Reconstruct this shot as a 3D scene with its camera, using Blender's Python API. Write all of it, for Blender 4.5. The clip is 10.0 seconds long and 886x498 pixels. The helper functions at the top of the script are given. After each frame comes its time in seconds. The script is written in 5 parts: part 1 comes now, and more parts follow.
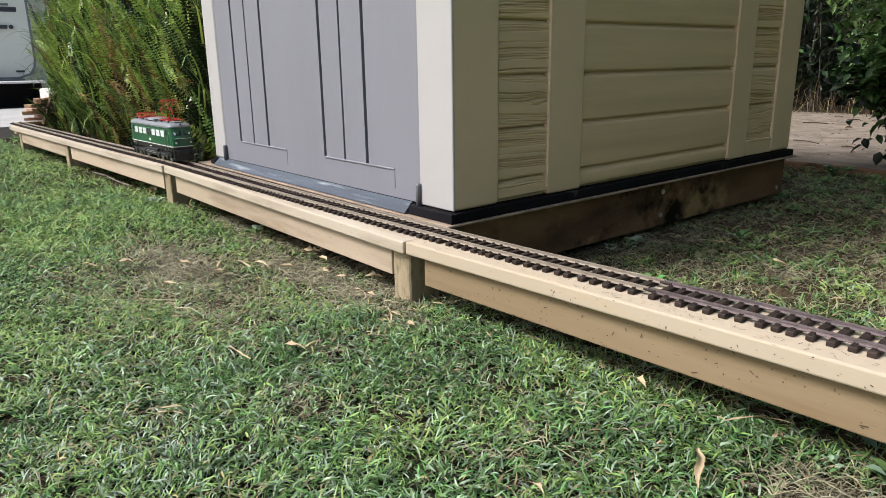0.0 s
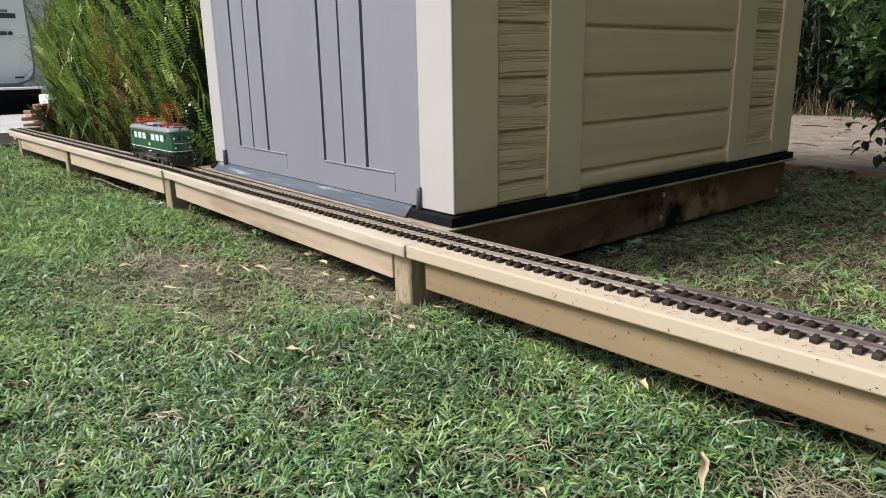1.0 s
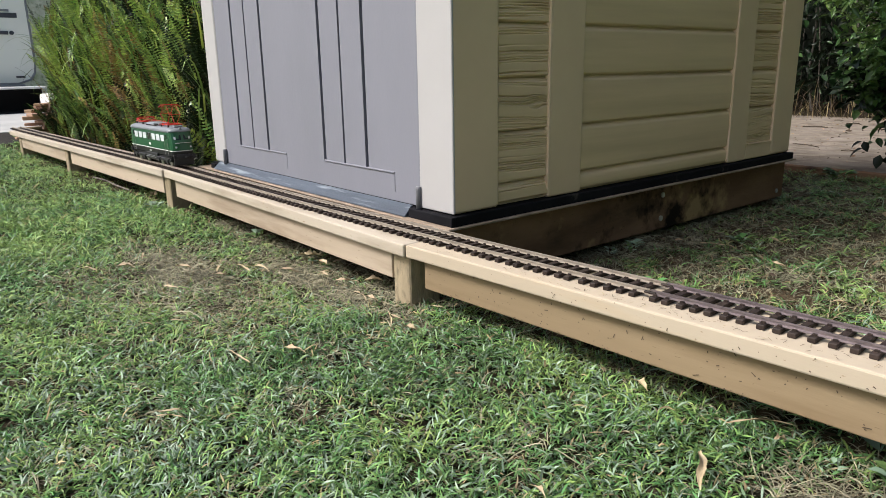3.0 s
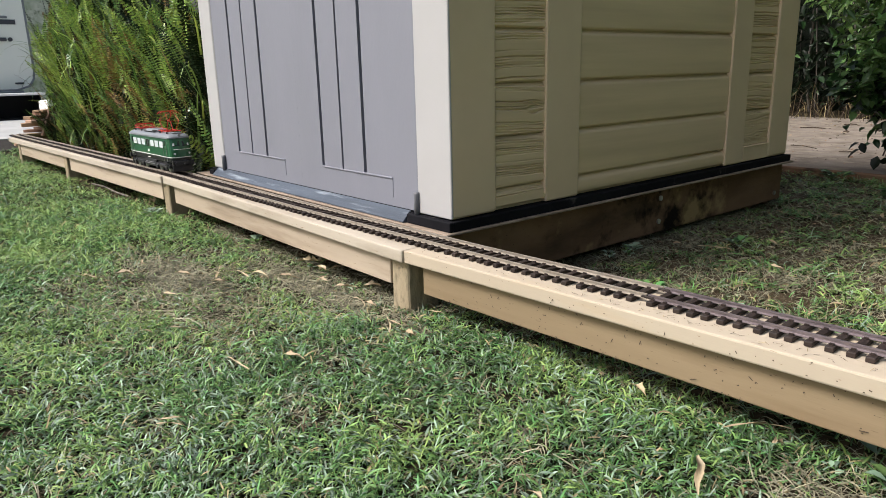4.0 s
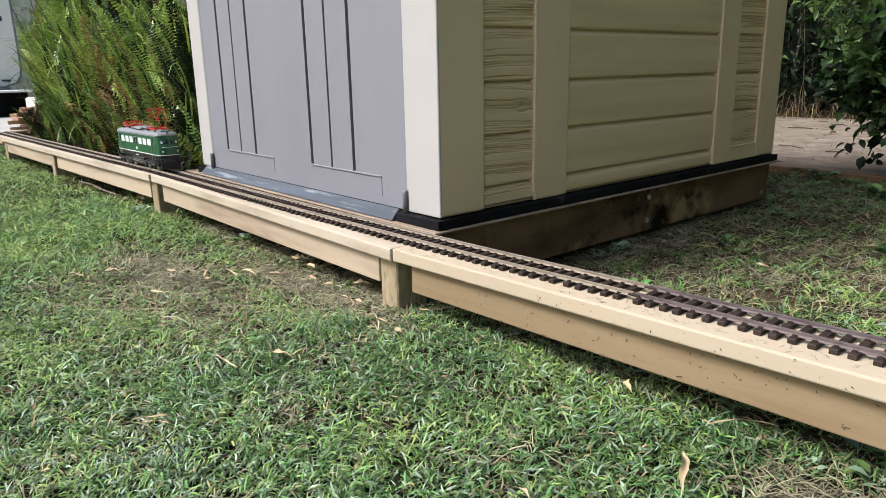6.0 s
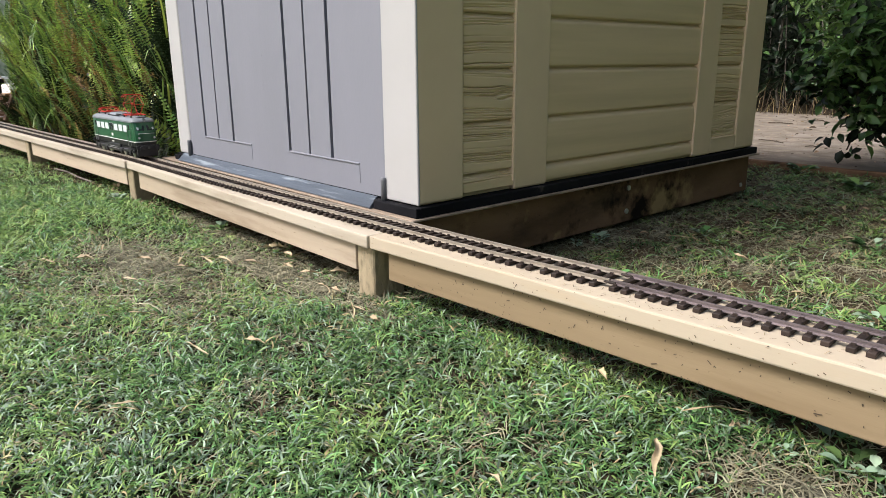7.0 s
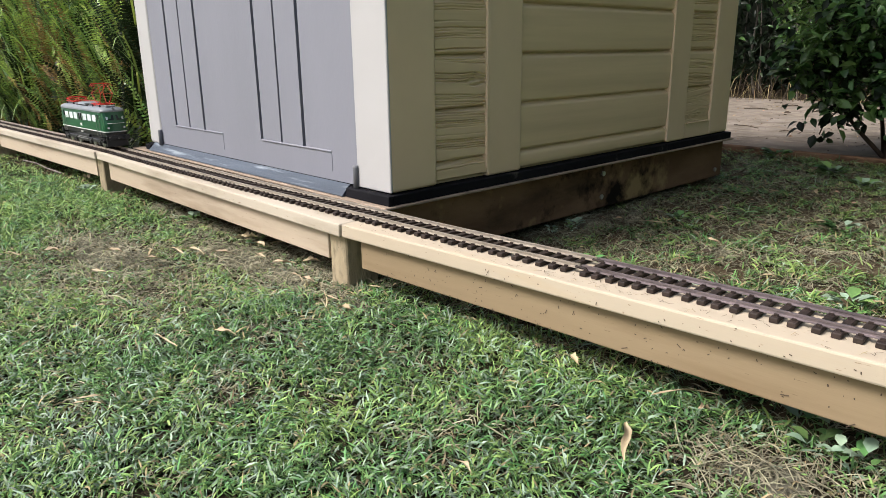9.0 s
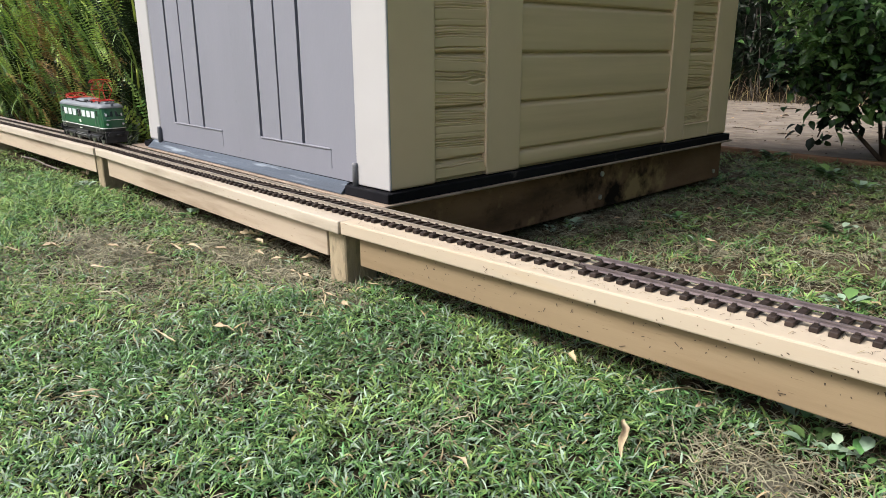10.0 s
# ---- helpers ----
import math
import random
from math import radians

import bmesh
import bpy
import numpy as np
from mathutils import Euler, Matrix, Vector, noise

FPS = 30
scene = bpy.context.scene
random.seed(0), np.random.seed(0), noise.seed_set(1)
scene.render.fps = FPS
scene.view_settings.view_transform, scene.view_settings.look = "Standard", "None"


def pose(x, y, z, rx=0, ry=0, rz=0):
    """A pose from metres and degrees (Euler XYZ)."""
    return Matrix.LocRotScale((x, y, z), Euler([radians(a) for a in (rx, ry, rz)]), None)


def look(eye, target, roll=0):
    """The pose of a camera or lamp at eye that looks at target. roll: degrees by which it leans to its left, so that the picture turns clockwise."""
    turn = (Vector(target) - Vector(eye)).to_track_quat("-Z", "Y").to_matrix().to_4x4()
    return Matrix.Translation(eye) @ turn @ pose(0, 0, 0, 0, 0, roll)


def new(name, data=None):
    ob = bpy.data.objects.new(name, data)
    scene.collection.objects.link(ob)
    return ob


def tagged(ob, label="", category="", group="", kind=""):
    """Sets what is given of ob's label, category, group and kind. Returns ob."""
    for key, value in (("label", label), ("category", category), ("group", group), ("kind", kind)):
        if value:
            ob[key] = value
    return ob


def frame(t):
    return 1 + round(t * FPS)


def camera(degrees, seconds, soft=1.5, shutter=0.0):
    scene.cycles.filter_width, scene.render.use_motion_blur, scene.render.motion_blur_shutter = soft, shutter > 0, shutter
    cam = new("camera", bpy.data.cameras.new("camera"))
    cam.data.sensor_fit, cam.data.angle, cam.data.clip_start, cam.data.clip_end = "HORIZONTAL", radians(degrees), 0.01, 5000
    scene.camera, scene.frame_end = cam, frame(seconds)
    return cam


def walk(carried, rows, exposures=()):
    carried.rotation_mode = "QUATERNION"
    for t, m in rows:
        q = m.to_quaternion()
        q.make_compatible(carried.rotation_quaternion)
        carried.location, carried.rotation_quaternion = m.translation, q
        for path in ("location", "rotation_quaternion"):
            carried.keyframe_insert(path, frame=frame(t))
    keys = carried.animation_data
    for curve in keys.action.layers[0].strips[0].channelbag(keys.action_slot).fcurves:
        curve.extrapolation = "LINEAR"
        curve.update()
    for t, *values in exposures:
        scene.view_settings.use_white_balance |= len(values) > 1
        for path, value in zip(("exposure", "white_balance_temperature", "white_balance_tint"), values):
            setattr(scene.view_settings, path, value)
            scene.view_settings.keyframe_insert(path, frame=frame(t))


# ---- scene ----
cam = camera(65.4, 10.0, soft=0.7)
PATH = [
    (0, (1.394, -1.18, 0.626), (-0.1, 0.044, 0.104), -0.9),
    (0.5, (1.391, -1.178, 0.622), (-0.104, 0.044, 0.1), -1.1),
    (1, (1.388, -1.179, 0.622), (-0.107, 0.048, 0.113), -1.1),
    (1.5, (1.393, -1.179, 0.623), (-0.107, 0.047, 0.129), -1.1),
    (2, (1.389, -1.18, 0.619), (-0.109, 0.045, 0.114), -1.0),
    (2.5, (1.391, -1.179, 0.619), (-0.107, 0.045, 0.111), -0.9),
    (2.7, (1.391, -1.179, 0.619), (-0.1054, 0.0471, 0.1114), -0.9),
    (3.8, (1.397, -1.178, 0.628), (-0.1015, 0.0446, 0.1192), -1.4),
    (4, (1.397, -1.178, 0.628), (-0.1, 0.05, 0.128), -1.4),
    (4.5, (1.405, -1.184, 0.634), (-0.096, 0.047, 0.151), -1.2),
    (5, (1.408, -1.185, 0.636), (-0.084, 0.056, 0.155), -1.1),
    (5.5, (1.403, -1.181, 0.631), (-0.085, 0.056, 0.126), -1.3),
    (5.7, (1.403, -1.181, 0.631), (-0.0838, 0.0580, 0.1272), -1.3),
    (6.8, (1.405, -1.156, 0.608), (-0.0431, 0.1236, 0.0936), -0.4),
    (7, (1.405, -1.156, 0.608), (-0.04, 0.124, 0.086), -0.4),
    (7.5, (1.401, -1.148, 0.598), (-0.034, 0.135, 0.057), -0.5),
    (8, (1.403, -1.144, 0.599), (-0.026, 0.14, 0.041), -0.6),
    (8.5, (1.406, -1.144, 0.603), (-0.015, 0.145, 0.04), -0.7),
    (9, (1.413, -1.134, 0.602), (0.01, 0.179, 0.048), -0.7),
    (9.5, (1.41, -1.138, 0.599), (0.011, 0.18, 0.045), -0.3),
    (10, (1.414, -1.138, 0.596), (0.015, 0.18, 0.044), -0.2),
]
walk(cam, [(t, look(eye, target, roll)) for t, eye, target, roll in PATH], exposures=[(0, 0.38), (4.5, 0.39), (5.5, 0.47), (7, 0.52), (10, 0.51)])

# ---- world, sun, exposure ----
SUN_EL, SUN_AZ = radians(48), math.atan2(-0.42, -0.91)
world = bpy.data.worlds.new("sky")
scene.world = world
world.use_nodes = True
sky = world.node_tree.nodes.new("ShaderNodeTexSky")
sky.sky_type, sky.sun_disc = "NISHITA", False
sky.sun_elevation, sky.sun_rotation = SUN_EL, SUN_AZ
sky.dust_density, sky.air_density, sky.ozone_density = 5.0, 1.0, 1.0
world.node_tree.links.new(sky.outputs[0], world.node_tree.nodes["Background"].inputs[0])
world.node_tree.nodes["Background"].inputs[1].default_value = 0.132
sun = new("sun", bpy.data.lights.new("sun", "SUN"))
sun.data.energy, sun.data.angle, sun.data.color = 3.2, radians(20), (1.0, 0.99, 0.985)
to_sun = Vector((math.cos(SUN_EL) * math.sin(SUN_AZ), math.cos(SUN_EL) * math.cos(SUN_AZ), math.sin(SUN_EL)))
sun.matrix_world = look(to_sun * 20, (0, 0, 0))


# ---- materials ----
def material(name, colour, rough=0.6, second=None, scale=8.0, stretch=(1, 1, 1), grain=0.0, grain_scale=60.0,
             metal=0.0, spread=0.0, stain=None, stain_scale=1.5, stain_amount=0.5, gloss=0.22, through_light=0.0, specks=None):
    """Principled surface with two scales of variation, a bump, and a random shift per loose piece or object."""
    m = bpy.data.materials.new(name)
    m.use_nodes = True
    nt = m.node_tree
    bs = nt.nodes["Principled BSDF"]
    bs.inputs["Roughness"].default_value, bs.inputs["Metallic"].default_value = rough, metal
    bs.inputs["Specular IOR Level"].default_value = gloss
    geo = nt.nodes.new("ShaderNodeNewGeometry")
    mp = nt.nodes.new("ShaderNodeMapping")
    mp.inputs["Scale"].default_value = stretch
    nt.links.new(geo.outputs["Position"], mp.inputs[0])

    def tex(s, detail=4.0, rough_=0.6):
        n = nt.nodes.new("ShaderNodeTexNoise")
        n.inputs["Scale"].default_value, n.inputs["Detail"].default_value, n.inputs["Roughness"].default_value = s, detail, rough_
        nt.links.new(mp.outputs[0], n.inputs["Vector"])
        return n.outputs[0]

    def ramp(src, lo, hi):
        r = nt.nodes.new("ShaderNodeMapRange")
        r.inputs[1].default_value, r.inputs[2].default_value = lo, hi
        nt.links.new(src, r.inputs[0])
        return r.outputs[0]

    def mix(fac, a, b):
        n = nt.nodes.new("ShaderNodeMix")
        n.data_type = "RGBA"
        for sock, v in ((n.inputs[0], fac), (n.inputs[6], a), (n.inputs[7], b)):
            if isinstance(v, bpy.types.NodeSocket):
                nt.links.new(v, sock)
            else:
                sock.default_value = v if not isinstance(v, tuple) else (*v, 1)
        return n.outputs[2]

    second = second or tuple(c * 0.8 for c in colour)
    col = mix(ramp(tex(scale), 0.35, 0.68), colour, second)
    if stain:
        col = mix(ramp(tex(stain_scale, 6.0), 0.65 - 0.3 * stain_amount, 0.75 - 0.1 * stain_amount), col, stain)
    if specks:
        col = mix(ramp(tex(170.0, 2.0), 0.70, 0.74), col, specks)
    if spread:
        hs = nt.nodes.new("ShaderNodeHueSaturation")
        nt.links.new(col, hs.inputs["Color"])
        r = nt.nodes.new("ShaderNodeMapRange")
        r.inputs[3].default_value, r.inputs[4].default_value = 1 - spread, 1 + spread
        add = nt.nodes.new("ShaderNodeMath")
        add.operation = "ADD"
        info = nt.nodes.new("ShaderNodeObjectInfo")
        nt.links.new(geo.outputs["Random Per Island"], add.inputs[0])
        nt.links.new(info.outputs["Random"], add.inputs[1])
        fr = nt.nodes.new("ShaderNodeMath")
        fr.operation = "FRACT"
        nt.links.new(add.outputs[0], fr.inputs[0])
        nt.links.new(fr.outputs[0], r.inputs[0])
        nt.links.new(r.outputs[0], hs.inputs["Value"])
        r2 = nt.nodes.new("ShaderNodeMapRange")
        r2.inputs[3].default_value, r2.inputs[4].default_value = 0.5 - 0.04 * spread, 0.5 + 0.04 * spread
        mul = nt.nodes.new("ShaderNodeMath")
        mul.operation = "MULTIPLY"
        mul.inputs[1].default_value = 7.31
        nt.links.new(fr.outputs[0], mul.inputs[0])
        fr2 = nt.nodes.new("ShaderNodeMath")
        fr2.operation = "FRACT"
        nt.links.new(mul.outputs[0], fr2.inputs[0])
        nt.links.new(fr2.outputs[0], r2.inputs[0])
        nt.links.new(r2.outputs[0], hs.inputs["Hue"])
        col = hs.outputs[0]
    nt.links.new(col, bs.inputs["Base Color"])
    if grain:
        b = nt.nodes.new("ShaderNodeBump")
        b.inputs["Strength"].default_value, b.inputs["Distance"].default_value = grain, 0.004
        nt.links.new(tex(grain_scale, 5.0), b.inputs["Height"])
        nt.links.new(b.outputs[0], bs.inputs["Normal"])
    if through_light:
        tr = nt.nodes.new("ShaderNodeBsdfTranslucent")
        nt.links.new(col, tr.inputs[0])
        ms = nt.nodes.new("ShaderNodeMixShader")
        ms.inputs[0].default_value = through_light
        nt.links.new(bs.outputs[0], ms.inputs[1])
        nt.links.new(tr.outputs[0], ms.inputs[2])
        nt.links.new(ms.outputs[0], nt.nodes["Material Output"].inputs[0])
    return m


# one cream plastic split in two tones, lit front and shaded side
M_CREAMLIT = material("cream_plastic_lit", (0.405, 0.395, 0.40), 0.5, (0.38, 0.37, 0.37), 3.0, grain=0.05, grain_scale=180, gloss=0.5)
CREAM = (0.685, 0.527, 0.352)
M_CREAM = material("cream_plastic", CREAM, 0.42, (0.625, 0.475, 0.311), 3.0, grain=0.06, grain_scale=180, gloss=0.5)
M_PLANK = material("beige_plank_plastic", (0.675, 0.519, 0.328), 0.4, (0.55, 0.417, 0.257), 4.0, (1, 0.2, 4), grain=0.14, grain_scale=16, gloss=0.5)
M_DOOR = material("grey_door_plastic", (0.200, 0.203, 0.242), 0.5, (0.185, 0.188, 0.222), 3.5, (1, 1, 0.4), grain=0.15, grain_scale=90, gloss=0.5)
M_DOORDARK = material("groove_shade_plastic", (0.022, 0.022, 0.026), 0.6)
M_HINGE = material("hinge_plastic", (0.16, 0.165, 0.18), 0.45)
M_BLACK = material("black_base_plastic", (0.007, 0.007, 0.009), 0.7, (0.012, 0.012, 0.015), 6.0, grain=0.2, stain=(0.10, 0.09, 0.08), stain_scale=9.0, stain_amount=0.1, gloss=0.08)
M_RAMP = material("scuffed_ramp_plastic", (0.075, 0.093, 0.120), 0.34, (0.045, 0.057, 0.076), 9.0, (0.3, 3, 3), grain=0.3, stain=(0.28, 0.32, 0.36), stain_scale=14.0, stain_amount=0.3, gloss=0.5)
M_PLY = material("weathered_ply", (0.34, 0.265, 0.205), 0.8, (0.20, 0.155, 0.115), 14.0, (1, 1, 4), grain=0.4)
M_BASETIMBER = material("dark_base_timber", (0.26, 0.16, 0.10), 0.85, (0.19, 0.108, 0.064), 5.0, (1, 1, 2), grain=0.5, grain_scale=40, stain=(0.06, 0.04, 0.028), stain_scale=6.5, stain_amount=0.55, specks=(0.03, 0.022, 0.016), gloss=0.05)
M_MOULDY = material("mouldy_base_timber", (0.215, 0.130, 0.078), 0.8, (0.14, 0.080, 0.048), 4.0, (1, 0.6, 2), grain=0.5, grain_scale=40, stain=(0.07, 0.045, 0.028), stain_scale=3.0, stain_amount=0.35, specks=(0.05, 0.035, 0.025), gloss=0.08)
# black mould and pale flaked spots on a stretch of the beam
nt = M_MOULDY.node_tree
bs = nt.nodes["Principled BSDF"]
col, geo = bs.inputs["Base Color"].links[0].from_socket, nt.nodes["Geometry"]
sep = nt.nodes.new("ShaderNodeSeparateXYZ")
nt.links.new(geo.outputs["Position"], sep.inputs[0])
for centre, half, scale, tint in ((1.12, 0.62, 9.0, (0.014, 0.010, 0.008)), (1.26, 0.34, 8.0, (0.33, 0.225, 0.11))):
    d = nt.nodes.new("ShaderNodeMath")
    d.operation, d.inputs[1].default_value = "SUBTRACT", centre
    nt.links.new(sep.outputs[1], d.inputs[0])
    a = nt.nodes.new("ShaderNodeMath")
    a.operation = "ABSOLUTE"
    nt.links.new(d.outputs[0], a.inputs[0])
    reach = nt.nodes.new("ShaderNodeMapRange")
    reach.inputs[1].default_value, reach.inputs[2].default_value = half, half * 0.3
    reach.inputs[4].default_value = 0.19 if scale > 8.5 else 0.15
    nt.links.new(a.outputs[0], reach.inputs[0])
    n = nt.nodes.new("ShaderNodeTexNoise")
    n.inputs["Scale"].default_value, n.inputs["Detail"].default_value, n.inputs["Roughness"].default_value = scale, 6.0, 0.62
    nt.links.new(geo.outputs["Position"], n.inputs["Vector"])
    both = nt.nodes.new("ShaderNodeMath")
    nt.links.new(n.outputs[0], both.inputs[0])
    nt.links.new(reach.outputs[0], both.inputs[1])
    cut = nt.nodes.new("ShaderNodeMapRange")
    cut.inputs[1].default_value, cut.inputs[2].default_value = 0.64, 0.80
    nt.links.new(both.outputs[0], cut.inputs[0])
    mx = nt.nodes.new("ShaderNodeMix")
    mx.data_type = "RGBA"
    mx.inputs[7].default_value = (*tint, 1)
    nt.links.new(cut.outputs[0], mx.inputs[0])
    nt.links.new(col, mx.inputs[6])
    col = mx.outputs[2]
nt.links.new(col, bs.inputs["Base Color"])
M_DECK = material("pale_pine_top", (0.465, 0.395, 0.302), 0.78, (0.44, 0.368, 0.278), 5.0, (0.25, 1.6, 1.6), grain=0.13, grain_scale=70, stain=(0.46, 0.37, 0.26), stain_scale=9.0, stain_amount=0.35, spread=0.06, specks=(0.26, 0.19, 0.12))
M_BEARER = material("pine_bearer", (0.285, 0.214, 0.130), 0.78, (0.25, 0.185, 0.110), 6.0, (0.2, 1.5, 2), grain=0.12, grain_scale=60, stain=(0.23, 0.165, 0.095), stain_scale=9.0, stain_amount=0.45, spread=0.08, specks=(0.17, 0.12, 0.07))
M_DECKOLD = material("greyed_pine_top", (0.455, 0.40, 0.328), 0.78, (0.415, 0.36, 0.288), 5.0, (0.25, 1.6, 1.6), grain=0.16, grain_scale=70, stain=(0.30, 0.25, 0.19), stain_scale=7.0, stain_amount=0.5, spread=0.05, specks=(0.24, 0.18, 0.12))
M_BEAREROLD = material("greyed_pine_bearer", (0.43, 0.355, 0.27), 0.78, (0.375, 0.305, 0.225), 6.0, (0.2, 1.5, 2), grain=0.18, grain_scale=60, stain=(0.27, 0.21, 0.15), stain_scale=8.0, stain_amount=0.45, spread=0.08, specks=(0.15, 0.11, 0.07))
M_POST = material("rough_post_timber", (0.36, 0.295, 0.195), 0.85, (0.245, 0.195, 0.125), 8.0, (1.6, 1.6, 0.7), grain=1.0, grain_scale=60, stain=(0.18, 0.15, 0.10), stain_scale=26.0, stain_amount=0.5, specks=(0.10, 0.085, 0.055))
M_SLEEPER = material("sleeper_plastic", (0.035, 0.025, 0.021), 0.55, (0.022, 0.016, 0.014), 20.0, spread=0.2, grain=0.2)
M_RAIL = material("dull_brass_rail", (0.40, 0.355, 0.30), 0.5, (0.30, 0.26, 0.215), 30.0, (0.5, 2, 2), metal=0.4, grain=0.1)
M_RAILDARK = material("tarnished_rail", (0.25, 0.21, 0.22), 0.4, (0.16, 0.135, 0.14), 30.0, (0.5, 2, 2), metal=0.5, grain=0.1)
# lawn soil kept dark so the gaps between blades look shaded
M_SOIL = material("soil", (0.050, 0.040, 0.026), 0.95, (0.024, 0.020, 0.013), 7.0, grain=1.0, grain_scale=45, stain=(0.02, 0.02, 0.010), stain_scale=2.2, stain_amount=0.5, gloss=0.03)
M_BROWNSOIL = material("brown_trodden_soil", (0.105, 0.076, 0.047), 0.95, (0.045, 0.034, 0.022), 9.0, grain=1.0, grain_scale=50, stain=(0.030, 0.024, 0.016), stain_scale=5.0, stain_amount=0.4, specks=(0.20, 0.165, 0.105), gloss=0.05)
M_LAWNFAR = material("far_lawn", (0.09, 0.145, 0.04), 0.9, (0.065, 0.095, 0.03), 6.0, grain=1.0, grain_scale=60, stain=(0.13, 0.11, 0.06), stain_scale=1.3, stain_amount=0.3)
M_PATH = material("bare_earth_path", (0.275, 0.232, 0.188), 0.95, (0.105, 0.084, 0.066), 8.0, (1, 1, 1), grain=0.9, grain_scale=45, stain=(0.31, 0.27, 0.235), stain_scale=4.0, stain_amount=0.5, specks=(0.09, 0.072, 0.056))
M_EARTH = material("trodden_earth", (0.140, 0.131, 0.096), 0.95, (0.072, 0.066, 0.047), 16.0, grain=1.0, grain_scale=70, stain=(0.21, 0.19, 0.145), stain_scale=22.0, stain_amount=0.4, specks=(0.06, 0.05, 0.038))
M_CONCRETE = material("concrete_drive", (0.42, 0.42, 0.41), 0.9, (0.34, 0.34, 0.33), 2.0, grain=0.4)
M_DARKSTRIP = material("black_ground_strip", (0.015, 0.014, 0.012), 0.95, (0.03, 0.025, 0.02), 12.0, grain=1.0)
GRASS = [material("grass_green", (0.136, 0.260, 0.080), 0.44, (0.075, 0.158, 0.050), 1.6, spread=0.7, through_light=0.12, gloss=0.35),
         material("grass_light", (0.25, 0.372, 0.110), 0.46, (0.168, 0.273, 0.078), 1.6, spread=0.5, through_light=0.15, gloss=0.3),
         material("grass_grey", (0.285, 0.375, 0.275), 0.42, (0.165, 0.24, 0.160), 1.6, spread=0.55, through_light=0.08, gloss=0.35),
         material("grass_straw", (0.34, 0.275, 0.150), 0.75, (0.19, 0.150, 0.085), 6.0, spread=0.5),
         # near-black blades that stand in for shade in the gaps between tufts
         material("grass_gap_shade", (0.010, 0.018, 0.006), 0.8, (0.010, 0.010, 0.005), 9.0, spread=0.5, gloss=0.03)]
M_THATCH = material("dead_thatch", (0.31, 0.292, 0.20), 0.85, (0.14, 0.132, 0.086), 6.0, spread=0.5)
M_DRYLEAF = material("dry_leaf", (0.50, 0.41, 0.275), 0.7, (0.32, 0.24, 0.145), 25.0, grain=0.3, spread=0.2)
FERN = [material("fern_mid", (0.165, 0.275, 0.072), 0.3, (0.095, 0.175, 0.045), 2.0, spread=0.7, through_light=0.12, gloss=0.5),
        material("fern_light", (0.36, 0.47, 0.10), 0.3, (0.24, 0.35, 0.072), 2.0, spread=0.5, through_light=0.18, gloss=0.5),
        # near-black copy of the green, standing for fronds in shade
        material("fern_shaded", (0.012, 0.024, 0.008), 0.34, (0.007, 0.014, 0.005), 2.0, spread=0.5, through_light=0.08, gloss=0.25),
        material("fern_dead", (0.28, 0.185, 0.065), 0.7, (0.145, 0.092, 0.034), 6.0, spread=0.5, through_light=0.12)]
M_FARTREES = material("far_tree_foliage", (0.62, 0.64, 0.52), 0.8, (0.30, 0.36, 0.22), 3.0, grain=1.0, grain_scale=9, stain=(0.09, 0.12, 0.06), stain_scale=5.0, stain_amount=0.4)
LEAF = [material("shrub_leaf", (0.050, 0.115, 0.030), 0.34, (0.028, 0.066, 0.02), 4.0, spread=0.4, through_light=0.15, gloss=0.5),
        material("shrub_leaf_light", (0.15, 0.275, 0.08), 0.34, (0.08, 0.165, 0.048), 4.0, spread=0.35, through_light=0.2, gloss=0.5),
        # near-black leaf colour that carries the shade under and inside the foliage
        material("shrub_leaf_shaded", (0.010, 0.020, 0.008), 0.4, (0.007, 0.014, 0.006), 4.0, spread=0.3, through_light=0.08)]
LEAF_LIME = material("yellow_green_leaf", (0.16, 0.27, 0.07), 0.36, (0.09, 0.17, 0.045), 4.0, spread=0.35, through_light=0.25)
M_BEAD = material("pale_bead_plastic", (0.71, 0.55, 0.38), 0.5, (0.68, 0.52, 0.35), 3.0, grain=0.05, grain_scale=180)
M_BARK = material("bark", (0.085, 0.062, 0.045), 0.9, (0.05, 0.036, 0.026), 14.0, (2, 2, 0.5), grain=0.8, grain_scale=50)
M_STEM = material("grey_stem", (0.19, 0.17, 0.145), 0.9, (0.05, 0.043, 0.036), 9.0, (2, 2, 0.4), grain=0.6)
M_LOCO = material("loco_green_paint", (0.012, 0.085, 0.035), 0.28, (0.010, 0.075, 0.030), 9.0, gloss=0.5)
M_LOCOROOF = material("loco_grey_roof", (0.20, 0.215, 0.235), 0.4, (0.17, 0.185, 0.20), 20.0, grain=0.1, gloss=0.5)
M_LOCOBLACK = material("loco_black_frame", (0.014, 0.014, 0.016), 0.45, (0.022, 0.022, 0.024), 20.0, gloss=0.5)
M_LOCOWHITE = material("loco_white_print", (0.72, 0.72, 0.68), 0.5)
M_LOCORED = material("pantograph_red", (0.55, 0.03, 0.018), 0.4, (0.45, 0.025, 0.016), 20.0, gloss=0.5)
M_LOCOSTEEL = material("loco_steel", (0.42, 0.42, 0.42), 0.35, metal=0.9)
M_BLIND = material("pale_window_blind", (0.66, 0.69, 0.72), 0.35, gloss=0.5)
M_CARAVAN = material("caravan_panel", (0.84, 0.87, 0.79), 0.35, (0.80, 0.83, 0.75), 1.0, grain=0.05, gloss=0.5)
M_CARAVANTRIM = material("caravan_grey_trim", (0.22, 0.24, 0.25), 0.4)
